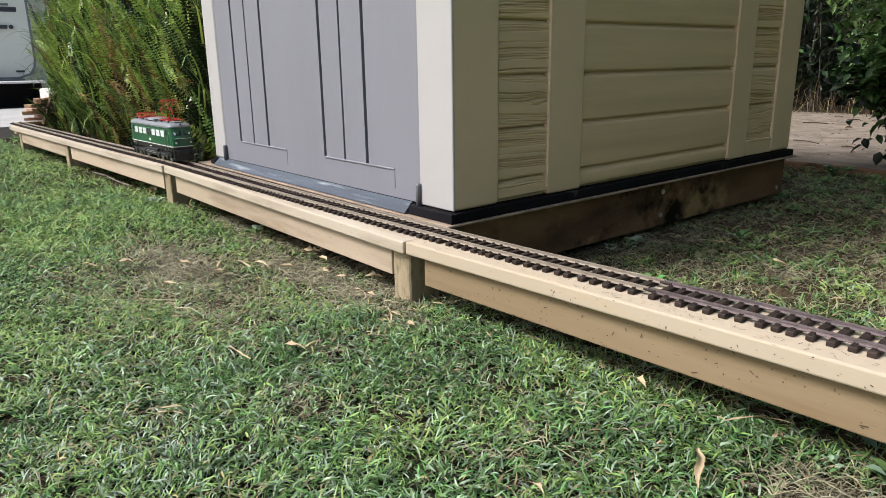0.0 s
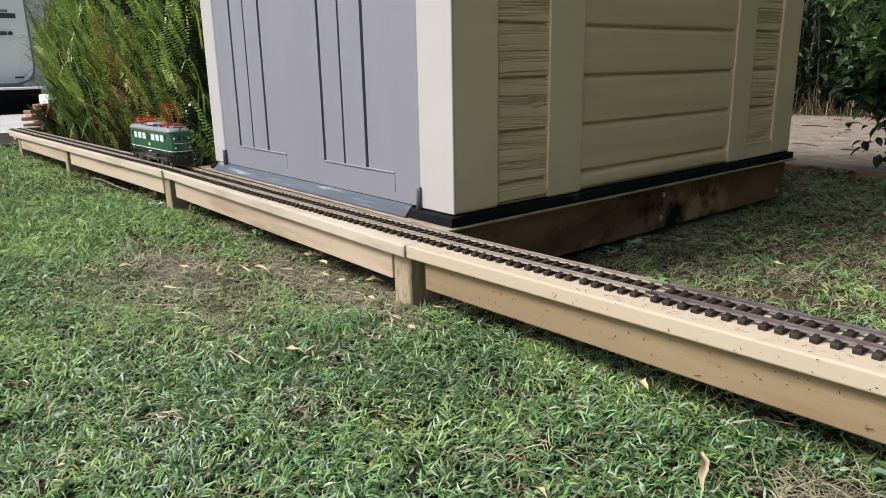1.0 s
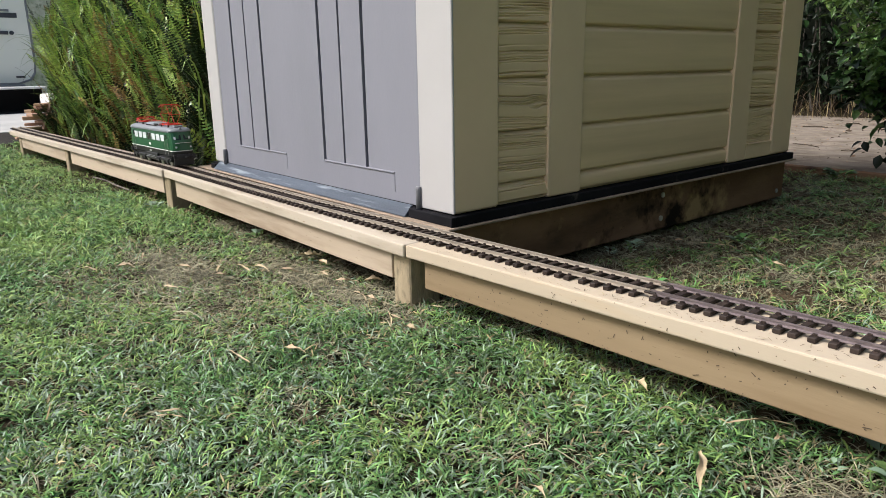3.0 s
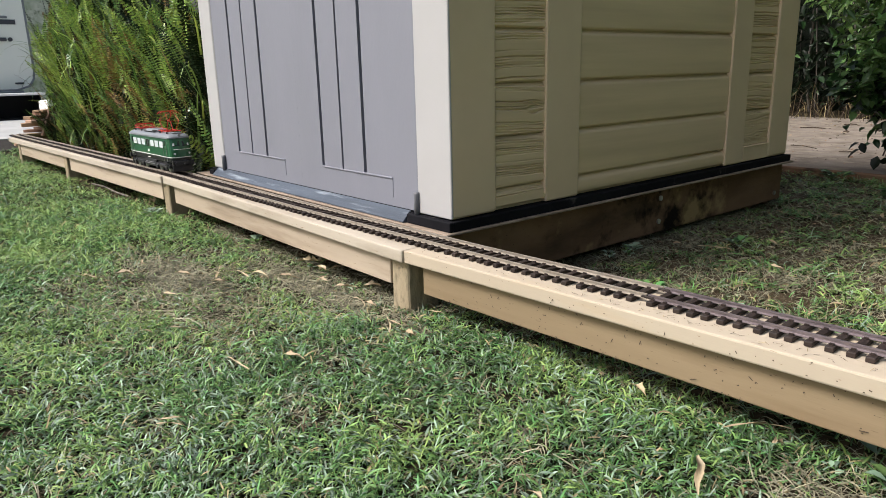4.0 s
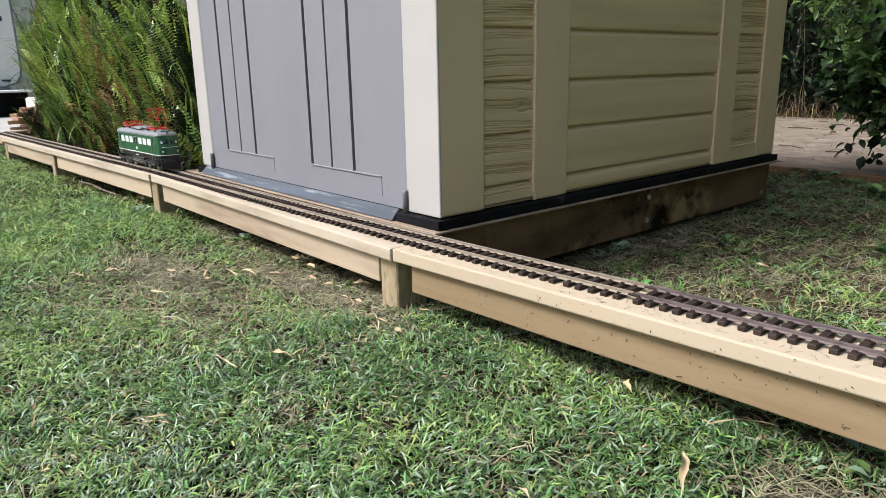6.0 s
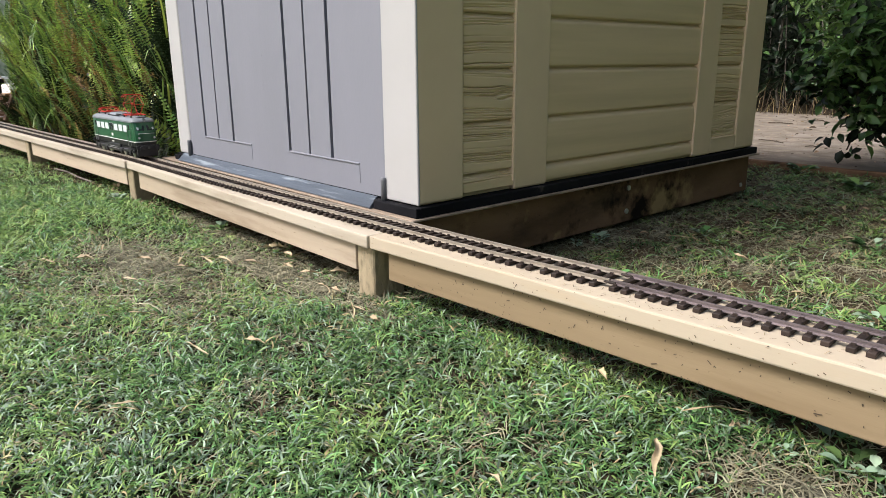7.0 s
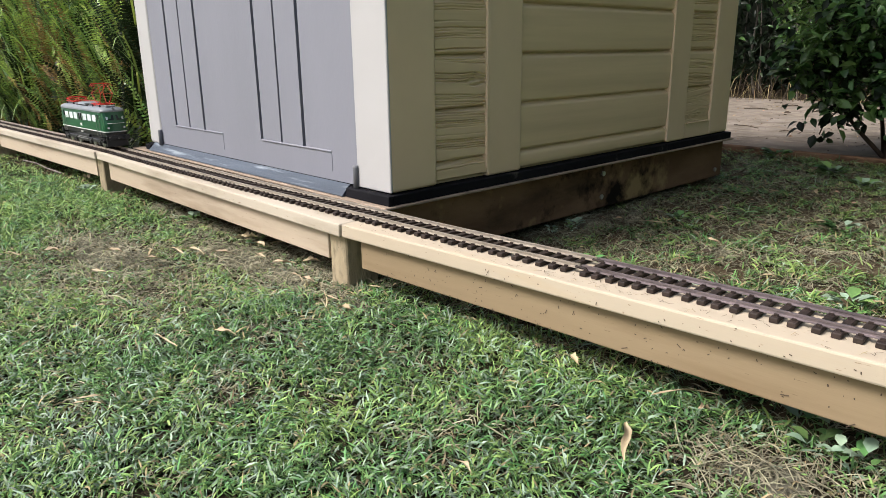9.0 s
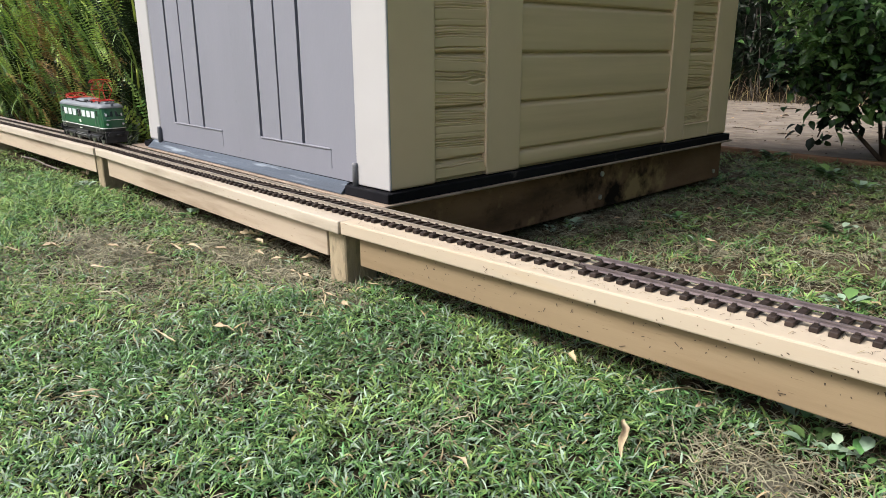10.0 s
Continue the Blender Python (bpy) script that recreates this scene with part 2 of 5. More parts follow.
M_CARDARK = material("caravan_dark_print", (0.07, 0.075, 0.085), 0.5)
M_WHITE = material("white_board", (0.75, 0.74, 0.71), 0.6, (0.66, 0.65, 0.62), 4.0)
M_BOXBLACK = material("black_crate", (0.008, 0.008, 0.01), 0.6)
M_OFFCUT = material("timber_offcut", (0.38, 0.26, 0.17), 0.8, (0.24, 0.15, 0.095), 9.0, (0.5, 0.5, 3), grain=0.5, spread=0.45)
M_ROOF = material("shed_roof_plastic", (0.12, 0.115, 0.11), 0.6, (0.10, 0.095, 0.09), 4.0, grain=0.2)
M_SCREW = material("screw_steel", (0.62, 0.62, 0.60), 0.4, metal=0.8)
glass = bpy.data.materials.new("cab_glass")
glass.use_nodes = True
glass.node_tree.nodes["Principled BSDF"].inputs["Base Color"].default_value = (0.02, 0.025, 0.03, 1)
glass.node_tree.nodes["Principled BSDF"].inputs["Roughness"].default_value = 0.06


# ---- mesh helpers ----
def mesh_of(name, bm, mats):
    me = bpy.data.meshes.new(name)
    bm.normal_update()
    bm.to_mesh(me)
    bm.free()
    for m in mats if isinstance(mats, (list, tuple)) else [mats]:
        me.materials.append(m)
    return me


def part(name, bm, mats, parent=None, label="", smooth=False):
    me = bm if isinstance(bm, bpy.types.Mesh) else mesh_of(name, bm, mats)
    if smooth:
        for p in me.polygons:
            p.use_smooth = True
    ob = new(name, me)
    ob.parent = parent
    if label:
        ob["label"] = label
    return ob


def thing(name, label, category, at=(0, 0, 0), group="", kind="", m=None):
    ob = new(name)
    ob.empty_display_size = 0.05
    ob.matrix_basis = m if m is not None else Matrix.Translation(at)
    return tagged(ob, label, category, group, kind)


def box(x0, x1, y0, y1, z0, z1, bevel=0.0, segments=1, bm=None):
    bm = bm or bmesh.new()
    vs = [bm.verts.new((x, y, z)) for x in (x0, x1) for y in (y0, y1) for z in (z0, z1)]
    fs = [bm.faces.new([vs[i] for i in q]) for q in ((0, 1, 3, 2), (4, 6, 7, 5), (0, 4, 5, 1), (2, 3, 7, 6), (0, 2, 6, 4), (1, 5, 7, 3))]
    if bevel:
        es = list({e for f in fs for e in f.edges})
        bmesh.ops.bevel(bm, geom=es, offset=bevel, segments=segments, affect="EDGES", profile=0.5)
    return bm


def tube(points, r, n=6, bm=None, taper=1.0):
    """A round bar along points; r may shrink to taper times itself at the end."""
    bm = bm or bmesh.new()
    pts = [Vector(p) for p in points]
    rings, last = [], None
    for i, p in enumerate(pts):
        d = (pts[min(i + 1, len(pts) - 1)] - pts[max(i - 1, 0)]).normalized()
        ref = last if last is not None else (Vector((0, 0, 1)) if abs(d.z) < 0.9 else Vector((1, 0, 0)))
        u = d.cross(ref).normalized()
        v = u.cross(d).normalized()
        last = v
        rr = r * (1 + (taper - 1) * i / max(1, len(pts) - 1))
        rings.append([bm.verts.new(p + (u * math.cos(a) + v * math.sin(a)) * rr) for a in (2 * math.pi * k / n for k in range(n))])
    for a, b in zip(rings, rings[1:]):
        for k in range(n):
            bm.faces.new((a[k], a[(k + 1) % n], b[(k + 1) % n], b[k]))
    bm.faces.new(rings[0][::-1])
    bm.faces.new(rings[-1])
    return bm


def mesh_np(name, verts, faces, mats, index=None, smooth=False):
    """A mesh from arrays: faces is a list of (n, k) index arrays, index the material of each face in that order."""
    me = bpy.data.meshes.new(name)
    me.vertices.add(len(verts))
    me.vertices.foreach_set("co", np.ascontiguousarray(verts, dtype=np.float32).ravel())
    loops = np.concatenate([f.ravel() for f in faces])
    sizes = np.concatenate([np.full(len(f), f.shape[1]) for f in faces])
    me.loops.add(len(loops))
    me.loops.foreach_set("vertex_index", loops.astype(np.int32))
    me.polygons.add(len(sizes))
    me.polygons.foreach_set("loop_start", np.concatenate([[0], np.cumsum(sizes)[:-1]]).astype(np.int32))
    for m in mats:
        me.materials.append(m)
    if index is not None:
        me.polygons.foreach_set("material_index", index.astype(np.int32))
    if smooth:
        me.polygons.foreach_set("use_smooth", np.ones(len(sizes), dtype=bool))
    me.update(calc_edges=True)
    me.validate()
    return me


def swell(x, y):
    """The gentle unevenness of the ground."""
    near = 1 / (1 + ((x + 1) / 9) ** 4 + (y / 9) ** 4)
    return near * (0.006 * np.sin(3.1 * x + 0.7) * np.cos(2.7 * y + 1.1) + 0.004 * np.sin(7.3 * x - 4.1 * y))


def patchy(x, y, s, seed):
    """Smooth patches between 0 and 1."""
    r = np.random.RandomState(seed)
    out = 0
    for k in range(7):
        a, p, f = r.uniform(0, 2 * math.pi), r.uniform(0, 6.28), s * r.uniform(0.6, 1.9)
        out = out + np.sin(f * (x * math.cos(a) + y * math.sin(a)) + p + 1.3 * np.sin(0.7 * f * (y * math.cos(a) - x * math.sin(a)) + p))
    return 0.5 + out / 9


# ---- ground, path, drive ----
gx = np.concatenate([[-400, -120, -50, -25, -14, -10], np.linspace(-8, 3, 90), [4, 6, 10, 25, 60, 150, 400]])
gy = np.concatenate([[-400, -120, -40, -15, -7, -4], np.linspace(-3, 4, 70), [5, 7, 9, 12, 25, 60, 150, 400]])
GX, GY = np.meshgrid(gx, gy, indexing="ij")
nx, ny = GX.shape
gi = np.arange(nx * ny).reshape(nx, ny)
mx, my = (GX[1:, 1:] + GX[:-1, :-1]) / 2, (GY[1:, 1:] + GY[:-1, :-1]) / 2
# index 0 is the soil darkened for shaded gaps, 2 the plain brown
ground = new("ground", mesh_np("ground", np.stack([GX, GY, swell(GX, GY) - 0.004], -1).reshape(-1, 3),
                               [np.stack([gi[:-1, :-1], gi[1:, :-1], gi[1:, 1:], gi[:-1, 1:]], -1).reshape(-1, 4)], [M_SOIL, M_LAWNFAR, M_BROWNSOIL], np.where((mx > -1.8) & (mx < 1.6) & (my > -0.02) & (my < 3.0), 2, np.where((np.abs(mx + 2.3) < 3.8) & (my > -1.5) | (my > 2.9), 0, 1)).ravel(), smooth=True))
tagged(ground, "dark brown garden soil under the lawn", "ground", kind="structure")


def slab(name, outline, z0, z1, mat, label):
    bm = bmesh.new()
    lo = [bm.verts.new((x, y, z0)) for x, y in outline]
    hi = [bm.verts.new((x, y, z1)) for x, y in outline]
    bm.faces.new(hi)
    bm.faces.new(lo[::-1])
    n = len(outline)
    for i in range(n):
        bm.faces.new((lo[i], lo[(i + 1) % n], hi[(i + 1) % n], hi[i]))
    return tagged(part(name, bm, mat), label, name.replace("_", " "), kind="structure")


slab("path", [(-9, 3.1), (-0.5, 3.02), (0.5, 2.98), (7, 2.9), (7, 7.0), (-9, 7.4)], -0.05, 0.012, M_PATH, "bare dry earth path littered with twigs behind the shed")
slab("driveway", [(-60, -14), (-7.7, -14), (-7.6, 3.0), (-60, 9)], -0.05, 0.014, M_CONCRETE, "plain grey concrete driveway beyond the lawn")
# flat near-black strip between the lawn and the driveway
slab("garden_bed", [(-7.55, -3.5), (-6.15, -3.5), (-6.05, -0.1), (-7.5, 0.0)], -0.05, 0.016, M_DARKSTRIP, "flat near-black ground strip beside the driveway")
edge = tagged(part("path_edging", box(-1.6, 0.75, -0.018, 0.018, -0.03, 0.022, 0.006), M_BASETIMBER), "low dark weathered timber edging along the earth path", "edging", kind="structure")
edge.matrix_basis = pose(0, 2.985, 0.01, 0, 0, -1.5)


# ---- shed ----
W, D, FLOOR, EAVE = 1.64, 1.955, 0.230, 2.0
shed = thing("garden_shed", "beige plastic garden shed with grey double doors on a timber base", "shed", (0, 0, 0))
PITCH, LINE = 0.147, 0.297


def upright(parent, y0, y1, label=""):
    return part("wall_post", box(-0.05, 0.0, y0, y1, FLOOR + 0.004, EAVE, 0.007, 2), M_CREAM, parent, label)


side = part("side_wall", box(-0.055, -0.022, 0.06, D - 0.06, FLOOR + 0.004, EAVE, 0), M_PLANK, shed)
for y0, y1 in ((0.0, 0.172), (0.378, 0.530), (1.425, 1.566), (1.780, D)):
    if y0 == 0.0:
        part("corner_post", box(-0.13, 0.0, 0.003, 0.172, FLOOR + 0.004, EAVE, 0.010, 4), M_CREAM, shed)
        # post front laid on as its own plate to hold the lit tone
        part("front_trim", box(-0.146, 0.0012, 0.0, 0.009, FLOOR + 0.005, EAVE, 0.0042, 3), M_CREAMLIT, shed, "corner post front in its lit tone")
    elif y1 == D:
        part("corner_post", box(-0.146, 0.0, y0, y1, FLOOR + 0.004, EAVE, 0.012, 3), M_CREAM, shed)
    else:
        upright(side, y0, y1)


def plank_bm(y0, y1, z0, z1, proud, grain):
    """A moulded plank face: rounded top and bottom edges, and raised level grain that bows round knots."""
    rows = max(16, int((z1 - z0) / (0.0008 if grain else 0.0042)))
    cols = max(4, int((y1 - y0) / 0.009)) if grain else 3
    ys, u = np.linspace(y0, y1, cols + 1), np.linspace(0, 1, rows + 1)
    zs = z0 + (z1 - z0) * (0.5 - 0.5 * np.cos(math.pi * u)) if not grain else np.linspace(z0, z1, rows + 1)
    Y, Z = np.meshgrid(ys, zs, indexing="ij")
    edge = np.minimum(Z - z0, z1 - Z)
    X = proud + (0 if grain else 0.0035 * np.sin(math.pi * (Z - z0) / (z1 - z0)) - 0.0035) - 0.014 * np.clip(1 - (Z - z0) / 0.006, 0, 1) ** 1.2 - 0.013 * np.clip(1 - (z1 - Z) / 0.016, 0, 1) ** 1.8
    if grain:
        r = np.random.RandomState(int(y0 * 977 + z0 * 1301))
        bow = 0.0022 * np.sin(Y * 14 + r.uniform(0, 6)) + 0.0006 * np.sin(Y * 47 + r.uniform(0, 6)) + r.uniform(-0.06, 0.06) * (Y - y0)
        for _ in range(1 if r.rand() < 0.3 else 0):
            ky, kz = r.uniform(y0 + 0.04, y1 - 0.04), r.uniform(z0 + 0.04, z1 - 0.04)
            near = np.exp(-((Y - ky) / 0.024) ** 2 - ((Z - kz) / 0.030) ** 2)
            bow = bow + 0.013 * np.tanh((Z - kz) / 0.006) * near
            X = X - 0.0030 * np.exp(-((np.hypot(Y - ky, Z - kz) - 0.010) / 0.003) ** 2)
        level, dense = z0 + 0.010, r.rand() < 0.6
        while level < z1 - 0.008:
            for _ in range(r.randint(4, 9) if dense else r.randint(0, 2)):
                depth, wide = r.uniform(0.003, 0.0075), r.uniform(0.0010, 0.0017)
                ends = np.clip(1.2 + np.sin((Y - y0) * r.uniform(5, 22) + r.uniform(0, 6)), 0.15, 1)
                u = (Z - bow - level) / wide
                X = X - depth * ends * np.exp(-np.where(u > 0, u * 0.55, u * 1.3) ** 2) * np.clip(edge / 0.008, 0, 1)
                level += r.uniform(0.0048, 0.0088)
            level += r.uniform(0.003, 0.009) if dense else r.uniform(0.014, 0.026)
            dense = not dense
    nx, ny = Y.shape
    k = np.arange(nx * ny).reshape(nx, ny)
    return mesh_np("plank", np.stack([X, Y, Z], -1).reshape(-1, 3), [np.stack([k[:-1, :-1], k[1:, :-1], k[1:, 1:], k[:-1, 1:]], -1).reshape(-1, 4)], [M_PLANK], smooth=True)


def planks(y0, y1, grain, first, proud):
    edges = [first] + [LINE + PITCH * k for k in range(12) if LINE + PITCH * k > first + 0.03 and LINE + PITCH * k < EAVE - 0.02] + [EAVE]
    for z0, z1 in zip(edges, edges[1:]):
        part("plank", plank_bm(y0, y1, z0, z1 - 0.002, proud, grain), None, side)


planks(0.172, 0.378, True, FLOOR + 0.012, -0.005)
planks(0.530, 1.425, False, FLOOR + 0.008, -0.004)
planks(1.566, 1.780, True, LINE, -0.005)
part("panel_ledge", box(-0.03, -0.001, 1.566, 1.780, FLOOR + 0.006, LINE + 0.004, 0.004, 2), M_CREAM, side)
part("panel_bead", box(-0.03, 0.0025, 1.7745, 1.7815, LINE, EAVE - 0.02, 0.003, 2), M_BEAD, side)
part("panel_bead", box(-0.03, 0.0025, 1.575, 1.774, LINE - 0.0035, LINE + 0.0035, 0.003, 2), M_BEAD, side)
part("panel_bead", box(-0.03, 0.0025, 1.421, 1.428, FLOOR + 0.01, EAVE - 0.02, 0.003, 2), M_BEAD, side)
part("panel_bead", box(-0.03, 0.002, 0.372, 0.3785, FLOOR + 0.03, EAVE - 0.02, 0.003, 2), M_BEAD, side)
part("back_wall", box(-W + 0.1, -0.1, D - 0.05, D - 0.012, FLOOR, EAVE, 0.006), M_PLANK, shed)
part("far_wall", box(-W, -W + 0.05, 0.125, D, FLOOR, EAVE, 0.01, 2), M_CREAM, shed)
part("front_trim", box(-W, -1.516, 0.0, 0.12, FLOOR + 0.004, EAVE, 0.010, 3), M_CREAMLIT, shed, "corner post front in its lit tone")
part("door_header", box(-1.514, -0.148, 0.004, 0.06, 1.86, EAVE, 0.006), M_CREAM, shed)
# gable roof
bm = bmesh.new()
prof = [(-W - 0.07, 1.97), (-W / 2, 2.30), (0.07, 1.97), (0.07, 2.0), (-W / 2, 2.335), (-W - 0.07, 2.0)]
a = [bm.verts.new((x, -0.06, z)) for x, z in prof]
b = [bm.verts.new((x, D + 0.05, z)) for x, z in prof]
bm.faces.new(a), bm.faces.new(b[::-1])
for i in range(6):
    bm.faces.new((a[i], b[i], b[(i + 1) % 6], a[(i + 1) % 6]))
bmesh.ops.recalc_face_normals(bm, faces=bm.faces[:])
part("roof", bm, M_ROOF, shed, "dark grey plastic gable roof")
for y in (0.01, D - 0.04):
    bm = bmesh.new()
    tri = [(-W, EAVE - 0.003), (0, EAVE - 0.003), (-W / 2, 2.28)]
    a = [bm.verts.new((x, y, z)) for x, z in tri]
    b = [bm.verts.new((x, y + 0.03, z)) for x, z in tri]
    bm.faces.new(a), bm.faces.new(b[::-1])
    for i in range(3):
        bm.faces.new((a[i], b[i], b[(i + 1) % 3], a[(i + 1) % 3]))
    bmesh.ops.recalc_face_normals(bm, faces=bm.faces[:])
    part("gable", bm, M_CREAM, shed)

# doors: two leaves with the same boards
for x0, x1 in ((-1.513, -0.8301), (-0.8299, -0.149)):
    # near-black backing stands in for the shade down in the grooves
    door = part("door", box(x0, x1, 0.016, 0.045, 0.240, 1.858), M_DOORDARK, shed, "closed grey plastic door leaf with upright grooves")
    g = [x0 + 0.157, x0 + 0.283, x0 + 0.414]
    half = (0.0082, 0.0052, 0.0082)
    for name, a, c in (("stile", x0, g[0] - half[0]), ("board", g[0] + half[0], g[1] - half[1]), ("board", g[1] + half[1], g[2] - half[2]), ("stile", g[2] + half[2], x1)):
        part(name, box(a, c, 0.004, 0.02, 0.3222, 1.855), M_DOOR, door)
    part("bottom_rail", box(x0, x1, 0.0042, 0.02, 0.2385, 0.325), M_DOOR, door)
    part("ledge", box(g[0] - 0.002, x0 + 0.56, 0.0005, 0.0055, 0.3200, 0.3255, 0.0015), M_DOOR, door, "pale ledge under the grooved panel")
    part("bead", box(x0 + 0.557, x0 + 0.560, 0.0025, 0.0055, 0.265, 0.319, 0.001), M_DOOR, door)
for x in (-1.517, -0.1465):
    bm = tube([(x, -0.004, 0.232), (x, -0.004, 0.288), (x, -0.004, 0.296)], 0.0085, 10)
    part("hinge_pin", bm, M_HINGE, shed, "dark grey plastic hinge pin", smooth=True)

# base: black plastic floor edge, ply sheet, dark bearers
part("floor_edge", box(-W - 0.02, 0.014, -0.002, D + 0.016, 0.2045, FLOOR + 0.002, 0.003, 2), M_BLACK, shed, "black plastic floor edge")
part("floor_edge", box(-0.180, 0.0138, -0.018, -0.0025, 0.2045, FLOOR + 0.0015, 0.003, 2), M_BLACK, shed)
part("floor_edge", box(-W - 0.018, -1.606, -0.018, -0.0025, 0.2045, FLOOR - 0.004, 0.003, 2), M_BLACK, shed)
part("ply_sheet", box(-W - 0.13, 0.022, -0.0355, D + 0.03, 0.1970, 0.2040, 0.002), M_PLY, shed, "weathered plywood sheet under the floor")
bm = bmesh.new()
sec = [(0.0036, 0.2380), (-0.0275, 0.2090), (-0.0275, 0.2045), (-0.0030, 0.2045), (-0.0030, 0.2330), (0.0036, 0.2330)]
a = [bm.verts.new((-1.600, y, z)) for y, z in sec]
b = [bm.verts.new((-0.185, y, z)) for y, z in sec]
bm.faces.new(a), bm.faces.new(b[::-1])
for i in range(6):
    bm.faces.new((a[i], b[i], b[(i + 1) % 6], a[(i + 1) % 6]))
bmesh.ops.recalc_face_normals(bm, faces=bm.faces[:])
bmesh.ops.bevel(bm, geom=bm.edges[:], offset=0.0015, segments=1, affect="EDGES")
part("threshold_ramp", bm, M_RAMP, shed, "scuffed blue-black plastic threshold ramp")
part("base_beam", box(-0.065, -0.02, 0.02, D + 0.02, 0.030, 0.188, 0.005, 2), M_MOULDY, shed, "dark damp-stained timber beam")
part("base_beam", box(-W - 0.02, -W + 0.025, 0.02, D + 0.02, 0.02, 0.188, 0.005, 2), M_BASETIMBER, shed)
part("base_beam", box(-W + 0.03, -0.07, 0.02, 0.065, 0.03, 0.188, 0.005, 2), M_BASETIMBER, shed)
part("base_beam", box(-W + 0.03, -0.07, D - 0.03, D + 0.015, 0.0, 0.188, 0.005, 2), M_BASETIMBER, shed)
for x in (-0.12, -0.85, -1.55):
    for y in (0.1, 1.0, 1.85):
        part("base_block", box(x - 0.06, x + 0.045, y - 0.05, y + 0.05, -0.03, 0.029 if x > -0.2 else 0.187, 0.004), M_BASETIMBER, shed)
for y, z in ((1.013, 0.072), (1.019, 0.158), (1.912, 0.063)):
    part("bolt", tube([(-0.021, y, z), (-0.0145, y, z)], 0.0095, 10), M_SCREW, shed)

# ---- raised railway deck ----
DECKS = [((-5.24, -0.289), (-1.893, -0.163)), ((-1.889, -0.155), (0.0088, -0.177)), ((0.0105, -0.1715), (1.88, -0.082))]
TOP, THICK, WIDE = 0.185, 0.034, 0.150


def plank_along(name, p, q, inset, width, z0, z1, mat, bevel):
    """A straight timber from p to q, its front face inset behind that line. Returns the object with its origin at p."""
    d = Vector((q[0] - p[0], q[1] - p[1], 0))
    ob = part(name, box(0, d.length, inset, inset + width, z0, z1, bevel, 2), mat)
    ob.matrix_basis = pose(p[0], p[1], 0, 0, 0, math.degrees(math.atan2(d.y, d.x)))
    return ob


deck = thing("railway_deck", "low raised pine deck on posts carrying a garden railway", "deck", (0, 0, 0))
for p, q in DECKS:
    plank_along("board", p, q, 0, WIDE, TOP - THICK, TOP, M_DECK if p[0] > 0 else M_DECKOLD, 0.004).parent = deck
POSTS = [(-5.02, -0.262), (-3.665, -0.212), (-1.935, -0.142), (-0.073, -0.152), (1.80, -0.06)]
for x, y in POSTS:
    bm = box(0, 0.076, 0, 0.10, -0.12, TOP - THICK - 0.001, 0.004, 1)
    ob = part("post", bm, M_POST, deck, "short rough-sawn timber post")
    ob.matrix_basis = pose(x, y, 0, 0, 0, random.uniform(-2, 2))
# bearers: the deck line, then each one's start and end along it and the height of its lower edge at both ends
spans = [((-5.24, -0.289), (-1.893, -0.163), [(0.31, 1.575, 0.067, 0.067), (1.71, 3.30, 0.067, 0.067)]), ((-1.889, -0.155), (0.007, -0.177), [(0.085, 1.815, 0.068, 0.074)]), ((0.0105, -0.1715), (1.88, -0.082), [(0.05, 1.80, 0.074, 0.066)])]
for p, q, cuts in spans:
    d = (Vector(q) - Vector(p)).normalized()
    for s0, s1, z0, z1 in cuts:
        ob = plank_along("bearer", Vector(p) + d * s0, Vector(p) + d * s1, 0.020, 0.045, 0.067, TOP - THICK - 0.001, M_BEARER if p[0] > 0 else M_BEAREROLD, 0.003)
        for v in ob.data.vertices:
            if v.co.z < 0.1:
                v.co.z += z0 + (z1 - z0) * v.co.x / (s1 - s0) - 0.067
        ob.parent = deck

# ---- track ----
LINE_XY = [(-5.45, -0.212), (-3.5, -0.150), (-1.9, -0.092), (-1.2, -0.092), (-0.43, -0.087), (0.28, -0.071), (0.69, -0.044), (1.05, -0.024), (1.86, 0.022)]


def track_y(x):
    xs, ys = zip(*LINE_XY)
    return sum(float(np.interp(x + o, xs, ys)) for o in (-0.16, -0.08, 0, 0.08, 0.16)) / 5


def track_turn(x):
    return math.degrees(math.atan2(track_y(x + 0.05) - track_y(x - 0.05), 0.1))


def along(x, off):
    a = radians(track_turn(x))
    return Vector((x - math.sin(a) * off, track_y(x) + math.cos(a) * off, 0))


GAUGE, RAILTOP, TIE = 0.0615, 0.2036, 0.0105


def rail(x0, x1, off, mat, parent):
    sec = [(-0.0042, 0), (0.0042, 0), (0.0042, 0.0012), (0.0010, 0.0024), (0.0010, 0.0058), (0.0023, 0.0068), (0.0023, 0.0090), (-0.0023, 0.0090), (-0.0023, 0.0068), (-0.0010, 0.0058), (-0.0010, 0.0024), (-0.0042, 0.0012)]
    bm, rings = bmesh.new(), []
    for x in np.linspace(x0, x1, max(4, int((x1 - x0) / 0.06))):
        rings.append([bm.verts.new(along(x, off + u) + Vector((0, 0, RAILTOP - 0.0090 + h))) for u, h in sec])
    n = len(sec)
    for a, b in zip(rings, rings[1:]):
        for k in range(n):
            bm.faces.new((a[k], b[k], b[(k + 1) % n], a[(k + 1) % n]))
    bm.faces.new(rings[0]), bm.faces.new(rings[-1][::-1])
    bmesh.ops.recalc_face_normals(bm, faces=bm.faces[:])
    return part("rail", bm, mat, parent)


